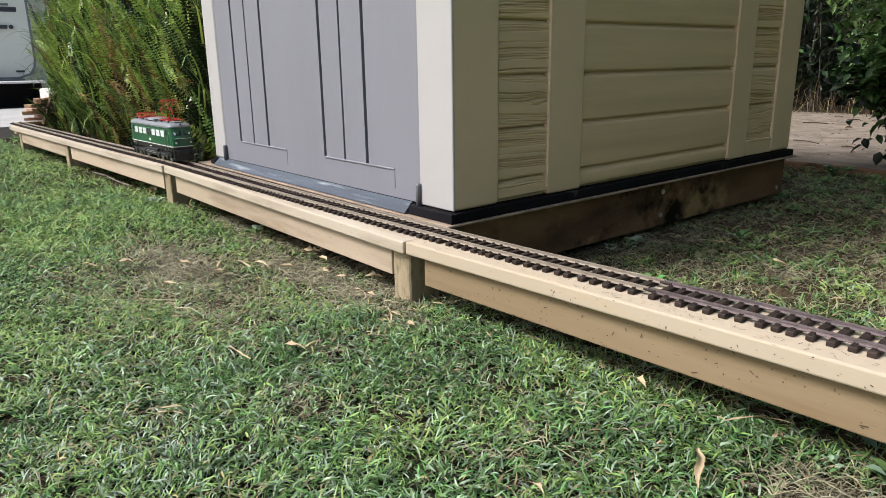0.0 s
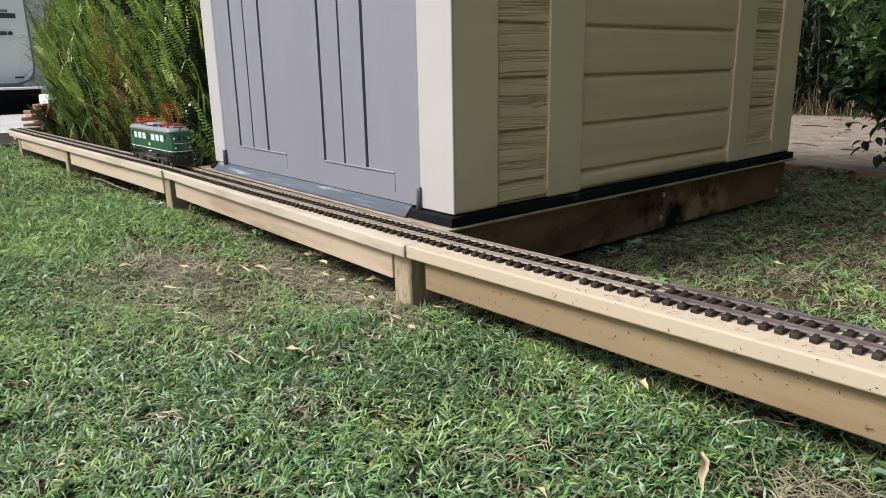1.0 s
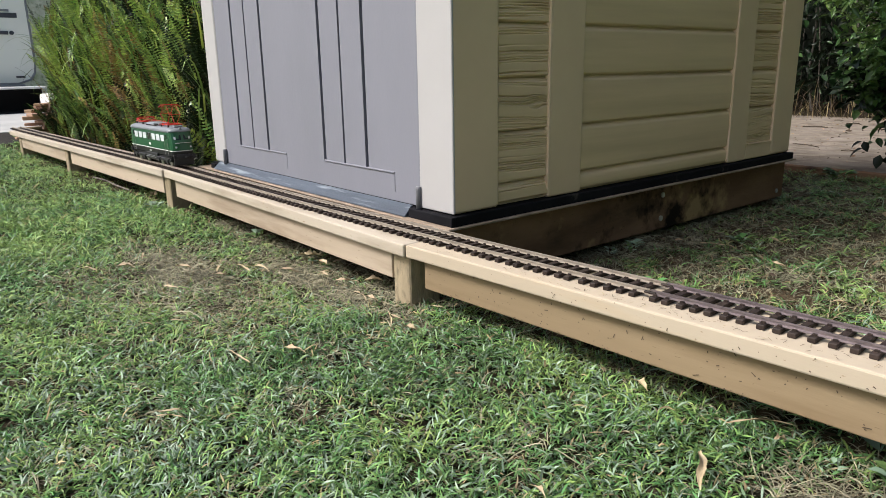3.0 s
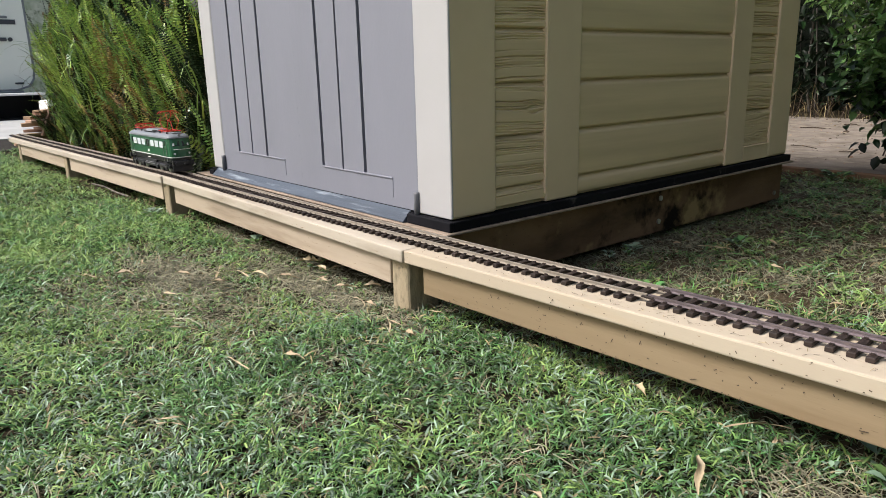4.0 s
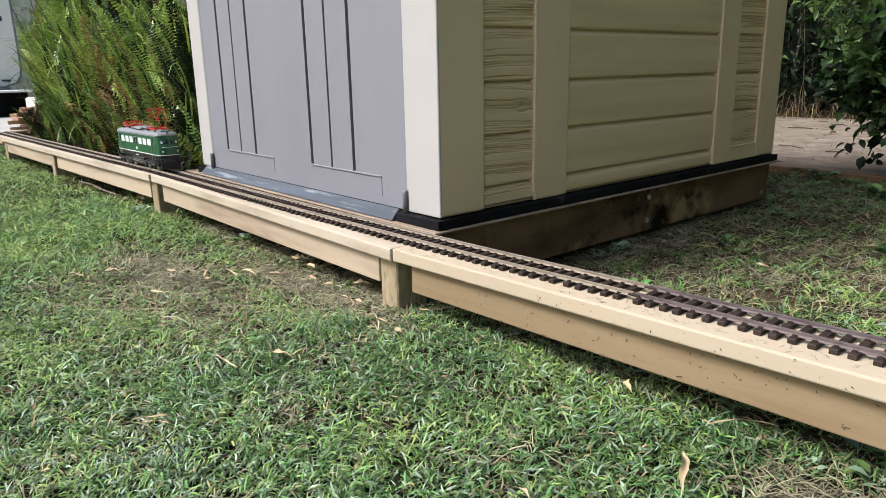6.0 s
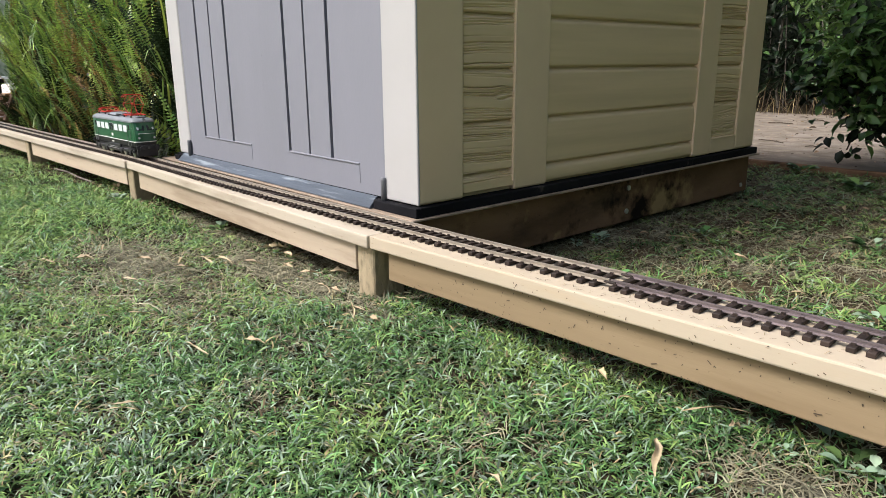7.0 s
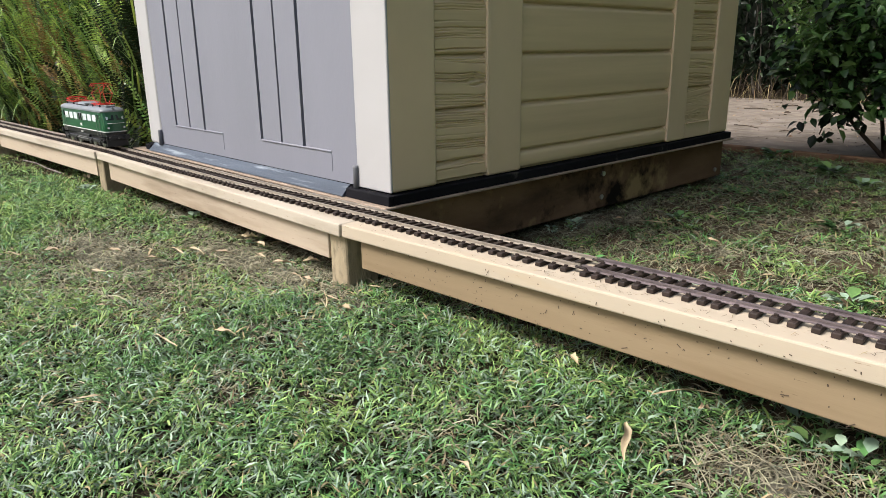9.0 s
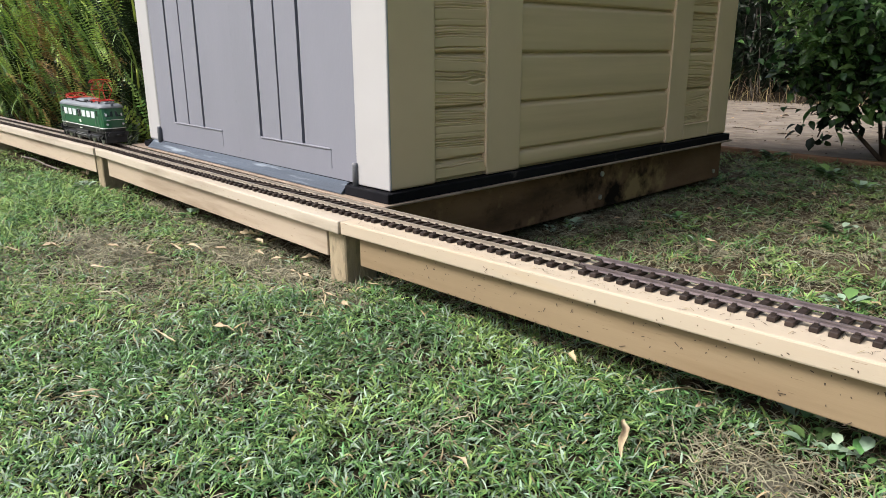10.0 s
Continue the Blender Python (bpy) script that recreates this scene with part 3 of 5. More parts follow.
tie_bm = box(-0.0068, 0.0068, -0.049, 0.049, 0, TIE - 0.0018, 0.0010)
for s in (-1, 1):
    for t in (-1, 1):
        box(-0.0036, 0.0036, s * GAUGE / 2 + t * 0.0056 - 0.0018, s * GAUGE / 2 + t * 0.0056 + 0.0018, TIE - 0.003, TIE + 0.0016, 0, bm=tie_bm)
tie_me = mesh_of("sleeper", tie_bm, M_SLEEPER)
rng = random.Random(5)
for x0, x1, mat, label in ((-5.40, 0.668, M_RAIL, "garden railway track with dull brass rails on dark plastic sleepers"), (0.671, 1.85, M_RAILDARK, "garden railway track with tarnished dark rails on plastic sleepers")):
    track = thing("railway_track", label, "railway track", (0, 0, 0), "lengths of garden railway track")
    for off in (-GAUGE / 2, GAUGE / 2):
        rail(x0, x1, off, mat, track)
    x, k = x0 + 0.012, 0
    while x < x1 - 0.008:
        t = part("sleeper", tie_me, None, track)
        t.matrix_basis = Matrix.Translation(along(x, rng.uniform(-0.0015, 0.0015)) + Vector((0, 0, TOP + 0.0005))) @ pose(0, 0, 0, 0, 0, track_turn(x) + rng.uniform(-1.5, 1.5))
        k += 1
        x += 0.0285 + rng.uniform(-0.003, 0.003) + (0.006 if k % 7 == 0 else 0)
for s in (-1, 1):
    j = part("rail_joiner", box(-0.013, 0.013, -0.0042, 0.0042, 0, 0.0055, 0.0015), M_SLEEPER, track)
    j.matrix_basis = Matrix.Translation(along(0.67, s * GAUGE / 2) + Vector((0, 0, TOP + TIE - 0.001))) @ pose(0, 0, 0, 0, 0, track_turn(0.67))

# ---- model locomotive ----
LOCO_X = -2.06
loco = thing("model_locomotive", "green model electric locomotive with red pantographs on the track", "model train",
             m=Matrix.Translation((LOCO_X, track_y(LOCO_X), RAILTOP)) @ pose(0, 0, 0, 0, 0, track_turn(LOCO_X)))
HL, HW = 0.285, 0.050


def hull(inset, z, lean):
    """Plan outline of the body at one height: straight sides, ends drawn in and gently bowed."""
    pts = []
    for sx, sy in ((1, -1), (1, 1), (-1, 1), (-1, -1)):
        corner = [(0.235, 1.0), (0.262, 0.985), (0.273, 0.90), (0.280, 0.70), (0.284, 0.35)]
        if (sx, sy) in ((1, 1), (-1, -1)):
            corner = corner[::-1]
        for u, v in corner:
            back = lean * (u - 0.225) / 0.06 if u > 0.225 else 0
            pts.append((sx * (u - inset - back), sy * (HW * v - inset * min(1, v)), z))
    return pts


def lofted(rings):
    bm = bmesh.new()
    rr = [[bm.verts.new(p) for p in r] for r in rings]
    n = len(rr[0])
    for a, b in zip(rr, rr[1:]):
        for k in range(n):
            bm.faces.new((a[k], a[(k + 1) % n], b[(k + 1) % n], b[k]))
    bm.faces.new(rr[0][::-1]), bm.faces.new(rr[-1])
    bmesh.ops.recalc_face_normals(bm, faces=bm.faces[:])
    return bm


body = part("body_shell", lofted([hull(0, 0.075, 0), hull(0, 0.105, 0.001), hull(0, 0.130, 0.008), hull(0.0, 0.157, 0.016)]), M_LOCO, loco, "glossy dark green body shell")
roof = part("roof", lofted([hull(-0.002, 0.1572, 0.016), hull(-0.002, 0.162, 0.017), hull(0.003, 0.169, 0.019), hull(0.012, 0.1745, 0.021), hull(0.024, 0.177, 0.022)]), M_LOCOROOF, loco, "dull grey roof", smooth=True)
part("stripe", lofted([hull(-0.0007, 0.0715, 0), hull(-0.0007, 0.0748, 0)]), M_LOCOWHITE, loco, "thin white line round the body")
part("underframe", lofted([hull(0.004, 0.050, 0), hull(0.0, 0.0712, 0)]), M_LOCOBLACK, loco, "black underframe")
for sx in (-1, 1):
    part("waist_line", box(0, 0.012, -HW * 0.7, HW * 0.7, 0.1085, 0.1097, 0), M_LOCOWHITE, loco).matrix_basis = pose(sx * 0.2815 - 0.006, 0, 0)
for sy in (-1, 1):
    for k in range(-3, 4):
        x = k * 0.0585 - 0.004
        fr = part("window", box(x - 0.0245, x + 0.0245, sy * HW - 0.001, sy * HW + 0.001, 0.1105, 0.1435, 0.0009), M_LOCOSTEEL if k == 0 else M_LOCO, loco)
        if k == 0:
            for o in (-0.0115, 0.0115):
                part("pane", box(x + o - 0.0095, x + o + 0.0095, sy * HW - 0.0014, sy * HW + 0.0014, 0.111, 0.142, 0), glass, fr, "dark open pane")
        else:
            part("pane", box(x - 0.022, x + 0.022, sy * HW - 0.0016, sy * HW + 0.0016, 0.1125, 0.1415, 0.001), M_BLIND, fr, "pane with a pale grey blind")
    for sx in (-1, 1):
        dr = part("cab_door", box(sx * 0.216 - 0.0145, sx * 0.216 + 0.0145, sy * HW - 0.0008, sy * HW + 0.0008, 0.077, 0.150, 0.0006), M_LOCO, loco)
        part("door_window", box(sx * 0.216 - 0.009, sx * 0.216 + 0.009, sy * HW - 0.0013, sy * HW + 0.0013, 0.122, 0.146, 0.0004), glass, dr)
        for o in (-0.0185, 0.0185):
            part("handrail", tube([(sx * 0.216 + o, sy * (HW + 0.003), z) for z in (0.052, 0.09, 0.126)], 0.0011, 6), M_LOCOSTEEL, dr)
        for z in (0.036, 0.050, 0.064):
            part("step", box(sx * 0.216 - 0.017, sx * 0.216 + 0.017, sy * (HW + 0.001) - 0.004, sy * (HW + 0.001) + 0.004, z, z + 0.002, 0), M_LOCOBLACK, dr)
        tx = bpy.data.curves.new("numeral", "FONT")
        tx.body, tx.size, tx.extrude = "2" if sx * -sy > 0 else "1", 0.013, 0.0003
        tob = new("numeral_shape", tx)
        me = bpy.data.meshes.new_from_object(tob.evaluated_get(bpy.context.evaluated_depsgraph_get()))
        bpy.data.objects.remove(tob)
        me.materials.append(M_LOCOWHITE)
        num = part("numeral", me, None, loco, "small white cab number")
        num.matrix_basis = pose(sx * 0.247 + (0.004 if sy > 0 else -0.004), sy * (HW + 0.0008), 0.131, 90, 0, 0 if sy < 0 else 180)
    part("emblem", box(-0.011, 0.009, sy * HW - 0.0011, sy * HW + 0.0011, 0.085, 0.097, 0.0005), M_LOCOWHITE, loco, "small pale emblem plate")
    part("number_bars", box(-0.014, 0.012, sy * (HW + 0.0008) - 0.0012, sy * (HW + 0.0008) + 0.0012, 0.0575, 0.0615, 0), M_LOCOWHITE, loco, "small white bar of lettering")
    part("number_bars", box(-0.235, -0.212, sy * (HW + 0.0008) - 0.0012, sy * (HW + 0.0008) + 0.0012, 0.0610, 0.0635, 0), M_LOCOWHITE, loco)
    part("gutter", box(-0.255, 0.255, sy * (HW + 0.001) - 0.0015, sy * (HW + 0.001) + 0.0015, 0.1555, 0.1585, 0.0006), M_LOCOROOF, loco)
    part("equipment_box", box(-0.075, 0.075, sy * 0.044 - 0.006, sy * 0.044 + 0.006, 0.018, 0.050, 0.002), M_LOCOBLACK, loco)
    part("air_pipe", tube([(-0.07, sy * 0.053, 0.030), (0.07, sy * 0.053, 0.030)], 0.0014, 6), M_LOCOSTEEL, loco)
    part("air_pipe", tube([(-0.05, sy * 0.053, 0.037), (0.05, sy * 0.053, 0.037)], 0.0012, 6), M_LOCOSTEEL, loco)
for bx in (-0.15, 0.15):
    bg = part("bogie", box(bx - 0.085, bx + 0.085, -0.040, 0.040, 0.018, 0.046, 0.003), M_LOCOBLACK, loco, "black bogie")
    for sy in (-1, 1):
        part("bogie_side", box(bx - 0.092, bx + 0.092, sy * 0.046 - 0.004, sy * 0.046 + 0.004, 0.021, 0.037, 0.003), M_LOCOBLACK, bg)
        for wx in (-0.055, 0.055):
            part("axle_box", box(bx + wx - 0.010, bx + wx + 0.010, sy * 0.050 - 0.005, sy * 0.050 + 0.005, 0.013, 0.031, 0.002), M_LOCOBLACK, bg)
            part("spring", box(bx + wx - 0.024, bx + wx + 0.024, sy * 0.0515 - 0.002, sy * 0.0515 + 0.002, 0.032, 0.037, 0.001), M_LOCOBLACK, bg)
    for wx in (-0.055, 0.055):
        for sy in (-1, 1):
            part("wheel", tube([(bx + wx, sy * (GAUGE / 2 - 0.004), 0.0205), (bx + wx, sy * (GAUGE / 2 + 0.004), 0.0205)], 0.0202, 20), M_LOCOSTEEL, bg, "dark steel wheel")
for sx in (-1, 1):
    part("buffer_beam", box(sx * 0.283 - 0.004, sx * 0.283 + 0.004, -0.050, 0.050, 0.038, 0.058, 0.002), M_LOCOBLACK, loco)
    part("snow_plough", box(sx * 0.270 - 0.004, sx * 0.270 + 0.004, -0.045, 0.045, 0.008, 0.038, 0.002), M_LOCOBLACK, loco)
    part("coupling", tube([(sx * 0.285, 0, 0.046), (sx * 0.305, 0, 0.044), (sx * 0.312, 0, 0.050)], 0.003, 6), M_LOCOBLACK, loco)
    for sy in (-1, 1):
        bf = part("buffer", tube([(sx * 0.285, sy * 0.034, 0.047), (sx * 0.300, sy * 0.034, 0.047)], 0.0045, 10), M_LOCOBLACK, loco)
        part("buffer_plate", tube([(sx * 0.300, sy * 0.034, 0.047), (sx * 0.3035, sy * 0.034, 0.047)], 0.0088, 14), M_LOCOBLACK, bf)
        lamp = part("headlight", tube([(sx * 0.2765, sy * 0.033, 0.090), (sx * 0.283, sy * 0.033, 0.090)], 0.005, 12), M_LOCOSTEEL, loco)
        part("lens", tube([(sx * 0.283, sy * 0.033, 0.090), (sx * 0.2842, sy * 0.033, 0.090)], 0.004, 12), M_BLIND, lamp)
        scr = part("windscreen", box(-0.0015, 0.0015, -0.016, 0.016, -0.0115, 0.0115, 0.0008), glass, loco, "dark cab windscreen")
        scr.matrix_basis = pose(sx * 0.2725, sy * 0.0215, 0.133, 0, -sx * 19, -sx * sy * -11)
        part("blind", box(-0.002, 0.002, -0.004, 0.004, -0.009, 0.009, 0), M_BLIND, scr, "pale strip behind the windscreen").matrix_basis = pose(0, sy * 0.011 * sx, 0)
    part("top_lamp", tube([(sx * 0.255, 0, 0.171), (sx * 0.267, 0, 0.171)], 0.0055, 12), M_LOCOROOF, loco)
    part("roof_block", box(sx * 0.236 - 0.012, sx * 0.236 + 0.012, -0.020, 0.020, 0.1765, 0.183, 0.002), M_LOCOROOF, roof)
# roof gear
bm = bmesh.new()
sec = [(-0.034, 0.176), (-0.024, 0.189), (0.024, 0.189), (0.034, 0.176)]
a = [bm.verts.new((-0.070, y, z)) for y, z in sec]
b = [bm.verts.new((0.078, y, z)) for y, z in sec]
bm.faces.new(a), bm.faces.new(b[::-1])
for i in range(4):
    bm.faces.new((a[i], b[i], b[(i + 1) % 4], a[(i + 1) % 4]))
bmesh.ops.recalc_face_normals(bm, faces=bm.faces[:])
bmesh.ops.bevel(bm, geom=bm.edges[:], offset=0.002, segments=1, affect="EDGES")
hatch = part("roof_hatch", bm, M_LOCOROOF, loco, "pale grey raised roof hatch")
part("grille", box(0.030, 0.074, -0.0345, -0.020, 0.180, 0.1865, 0.001), M_LOCOBLACK, hatch)
for k in range(10):
    part("clamp", box(-0.066 + k * 0.0145, -0.060 + k * 0.0145, -0.0385, -0.034, 0.1755, 0.1795, 0), M_LOCOBLACK, hatch)
part("roof_cable", tube([(-0.10, 0.012, 0.190), (-0.02, 0.012, 0.1945), (0.10, 0.012, 0.190)], 0.0012, 6), M_LOCORED, loco)
for x in (-0.098, -0.085, 0.090, 0.102):
    for y in (-0.014, 0.012):
        part("insulator", tube([(x, y, 0.176), (x, y, 0.183), (x, y, 0.190)], 0.0032, 8, taper=0.6), M_LOCORED, loco)
for px, up in ((-0.165, False), (0.165, True)):
    pg = part("pantograph", box(px - 0.052, px + 0.052, -0.0335, -0.0295, 0.1855, 0.1885, 0.0005), M_LOCORED, loco, "red raised pantograph" if up else "red folded pantograph")
    part("base_bar", box(px - 0.052, px + 0.052, 0.0295, 0.0335, 0.1855, 0.1885, 0.0005), M_LOCORED, pg)
    for x in (-0.046, -0.018, 0.018, 0.046):
        part("cross_bar", box(px + x - 0.002, px + x + 0.002, -0.034, 0.034, 0.1850, 0.1875, 0.0005), M_LOCORED, pg)
    for x in (-0.042, 0.042):
        for y in (-0.031, 0.031):
            part("insulator", tube([(px + x, y, 0.174), (px + x, y, 0.180), (px + x, y, 0.186)], 0.0042, 8, taper=0.7), M_LOCOBLACK, pg)
    if up:
        knee, top = 0.232, 0.272
        for s in (-1, 1):
            for y in (-0.025, 0.025):
                part("lower_arm", tube([(px + s * 0.016, y * 0.8, 0.189), (px + s * 0.056, y, knee)], 0.0014, 6), M_LOCORED, pg)
                part("upper_arm", tube([(px + s * 0.056, y, knee), (px + s * 0.012, y * 0.75, top)], 0.0011, 6), M_LOCORED, pg)
            part("knee_bar", tube([(px + s * 0.056, -0.025, knee), (px + s * 0.056, 0.025, knee)], 0.0012, 6), M_LOCORED, pg)
            part("brace", tube([(px + s * 0.056, -0.025, knee), (px + s * 0.012, 0.019, top)], 0.0009, 6), M_LOCORED, pg)
            part("contact_strip", tube([(px + s * 0.014, -0.044, top - 0.008), (px + s * 0.014, -0.032, top + 0.003), (px + s * 0.014, 0.032, top + 0.003), (px + s * 0.014, 0.044, top - 0.008)], 0.0018, 6), M_LOCORED, pg)
    else:
        for s in (-1, 1):
            for y in (-0.025, 0.025):
                part("lower_arm", tube([(px + s * 0.016, y * 0.8, 0.189), (px + s * 0.068, y, 0.195)], 0.0014, 6), M_LOCORED, pg)
                part("upper_arm", tube([(px + s * 0.068, y, 0.195), (px + s * 0.012, y * 0.75, 0.203)], 0.0012, 6), M_LOCORED, pg)
            part("knee_bar", tube([(px + s * 0.068, -0.025, 0.195), (px + s * 0.068, 0.025, 0.195)], 0.0012, 6), M_LOCORED, pg)
            part("contact_strip", tube([(px + s * 0.014, -0.044, 0.198), (px + s * 0.014, -0.032, 0.206), (px + s * 0.014, 0.032, 0.206), (px + s * 0.014, 0.044, 0.198)], 0.0018, 6), M_LOCORED, pg)

# ---- far left: caravan, crate, timber stack ----
van = thing("caravan", "pale grey caravan with rounded lower corner parked on the driveway", "caravan", (-13.0, 0, 0))
bm = box(-4.6, 0.0, -0.95, 1.33, 0.47, 2.75, 0.0)
es = [e for e in bm.edges if abs(e.verts[0].co.x) < 0.01 and abs(e.verts[1].co.x) < 0.01 or all(abs(v.co.z - 0.47) < 0.01 for v in e.verts) and abs(e.verts[0].co.x - e.verts[1].co.x) > 1]
es += [e for e in bm.edges if abs(e.verts[0].co.x - e.verts[1].co.x) > 1 and e not in es]
bmesh.ops.bevel(bm, geom=[e for e in es if abs(e.verts[0].co.x - e.verts[1].co.x) > 1], offset=0.30, segments=8, affect="EDGES", profile=0.5)
vb = part("body", bm, M_CARAVAN, van)
part("corner_trim", tube([(0.004, 1.325, 2.4), (0.004, 1.325, 0.80), (0.004, 1.30, 0.66), (0.004, 1.22, 0.54), (0.004, 1.03, 0.475), (0.004, -0.6, 0.475)], 0.018, 6), M_CARAVANTRIM, van, "dark edge trim")
part("bumper", box(-0.25, 0.05, -0.8, 1.12, 0.40, 0.465, 0.02, 2), M_CARAVANTRIM, van)
part("handle", tube([(0.03, 0.55, 1.33), (0.03, 0.98, 1.33)], 0.030, 8), M_CARDARK, van)
part("keyhole", tube([(0.0, 1.04, 1.33), (0.03, 1.04, 1.33)], 0.035, 12), M_CARDARK, van)
part("lettering_bar", box(0.0, 0.012, 0.5, 1.16, 1.58, 1.66, 0.002), M_CARDARK, van, "faded dark bar of lettering")
part("lettering_bar", box(0.0, 0.011, 0.6, 1.05, 1.68, 1.72, 0.002), M_CARAVANTRIM, van)
part("marker_lamp", box(0.0, 0.02, 1.0, 1.14, 0.575, 0.605, 0.004), M_CARDARK, van)
for y in (-0.7, 1.0):
    wheel = part("wheel", tube([(-2.4, y, 0.33), (-2.4, y + 0.18, 0.33)], 0.33, 20), M_BOXBLACK, van, "black tyre")
    part("rim", tube([(-2.4, y - 0.01, 0.33), (-2.4, y + 0.19, 0.33)], 0.2, 16), M_CARAVAN, wheel)
part("drawbar", tube([(-4.6, 0.2, 0.42), (-5.6, 0.2, 0.42), (-5.65, 0.2, 0.016)], 0.04, 6), M_CARAVANTRIM, van)
crate = thing("storage_crate", "open black storage crate with a white board on top", "crate", (-11.9, 0, 0.014))
part("back", box(-0.62, -0.60, -0.4, 1.17, 0, 0.385, 0.004), M_BOXBLACK, crate)
part("side", box(-0.60, 0.0, -0.4, -0.38, 0, 0.385, 0.004), M_BOXBLACK, crate)
part("side", box(-0.60, 0.0, 1.15, 1.17, 0, 0.385, 0.004), M_BOXBLACK, crate)
part("bottom", box(-0.60, 0.0, -0.38, 1.15, 0, 0.02, 0.004), M_BOXBLACK, crate)
part("lid", box(-0.66, 0.05, -0.45, 1.24, 0.3855, 0.42, 0.006), M_WHITE, crate, "white board lid")
bag = tagged(part("white_tub", box(-0.12, 0.12, -0.10, 0.10, 0, 0.40, 0.03, 3), M_WHITE, None), "small white plastic tub standing by the timber stack", "tub")
bag.matrix_basis = pose(-8.2, 0.62, 0.0, 0, 0, 20)
rs = random.Random(11)
z = 0.0
for k in range(11):
    hgt = rs.uniform(0.022, 0.05)
    ln = rs.uniform(0.45, 0.8) * (1 - 0.045 * k)
    ob = tagged(part("timber_offcut", box(-ln / 2, ln / 2, -0.055, 0.055, 0, hgt, 0.004), M_OFFCUT), "sawn reddish timber offcut in an untidy stack", "timber", "stacked timber offcuts")
    ob.matrix_basis = pose(-6.55 + rs.uniform(-0.05, 0.05), 0.24 + rs.uniform(-0.03, 0.05) + (0.13 if k % 2 else 0) * 0.3, z + 0.001, 0, 0, rs.uniform(35, 140))
    z += hgt + 0.002
lean = tagged(part("timber_offcut", box(-0.02, 0.02, -0.012, 0.012, 0, 0.30, 0.003), M_OFFCUT), "pale sawn batten leaning on the timber stack", "timber", "stacked timber offcuts")
lean.matrix_basis = pose(-6.40, 0.16, 0.10, -18, 12, 20)


# ---- planting ----
def fronds(name, base, heading, length, rise, droop, pairs, pinna, mats, index, seed):
    """Fern fronds: each a stalk that rises and bows over, with rows of narrow leaflets on both sides."""
    r = np.random.RandomState(seed)
    n = len(base)
    t = np.linspace(0, 1, pairs + 1)[1:][None, :]
    out = np.stack([np.cos(heading), np.sin(heading), np.zeros(n)], -1)[:, None, :]
    up = np.array([0, 0, 1.0])
    ang = rise[:, None] - droop[:, None] * t ** 1.6
    step = length[:, None] / pairs
    hor, ver = np.cumsum(np.cos(ang) * step, 1), np.cumsum(np.sin(ang) * step, 1)
    c = base[:, None, :] + out * hor[..., None] + up * ver[..., None]
    tang = out * np.cos(ang)[..., None] + up * np.sin(ang)[..., None]
    twist = r.uniform(-1.2, 1.2, n)[:, None, None]
    flat = np.stack([-np.sin(heading), np.cos(heading), np.zeros(n)], -1)[:, None, :] * np.ones_like(c)
    nor = np.cross(tang, flat)
    side = flat * np.cos(twist) + nor * np.sin(twist)
    prof = (np.sin(np.pi * np.clip(0.12 + 0.86 * t, 0, 1)) ** 0.6)[..., None] * pinna[:, None, None]
    wid = (length / pairs * 0.40)[:, None, None]
    verts, quads, idx, off = [], [], [], 0
    for s in (-1, 1):
        tip = c + side * s * prof * (1 + r.uniform(-0.15, 0.15, (n, pairs, 1))) + tang * prof * 0.2 + r.randn(n, pairs, 3) * prof * 0.07 - up * prof * 0.2 * r.uniform(0, 1, (n, pairs, 1))
        mid = c + (tip - c) * 0.45
        q = np.stack([c, mid - tang * wid, tip, mid + tang * wid], 2).reshape(-1, 3)
        verts.append(q)
        m = n * pairs
        quads.append(np.arange(4 * m).reshape(m, 4) + off)
        idx.append(np.repeat(index, pairs))
        off += 4 * m
    w = side * 0.0016
    st = np.concatenate([base[:, None, :], c], 1)
    ww = np.concatenate([w[:, :1], w], 1)
    strip = np.stack([st - ww, st + ww], 2)
    k = np.arange(n * (pairs + 1) * 2).reshape(n, pairs + 1, 2) + off
    verts.append(strip.reshape(-1, 3))
    quads.append(np.stack([k[:, :-1, 0], k[:, :-1, 1], k[:, 1:, 1], k[:, 1:, 0]], -1).reshape(-1, 4))
    idx.append(np.repeat(index, pairs))
    return mesh_np(name, np.concatenate(verts), [np.concatenate(quads)], mats, np.concatenate(idx))


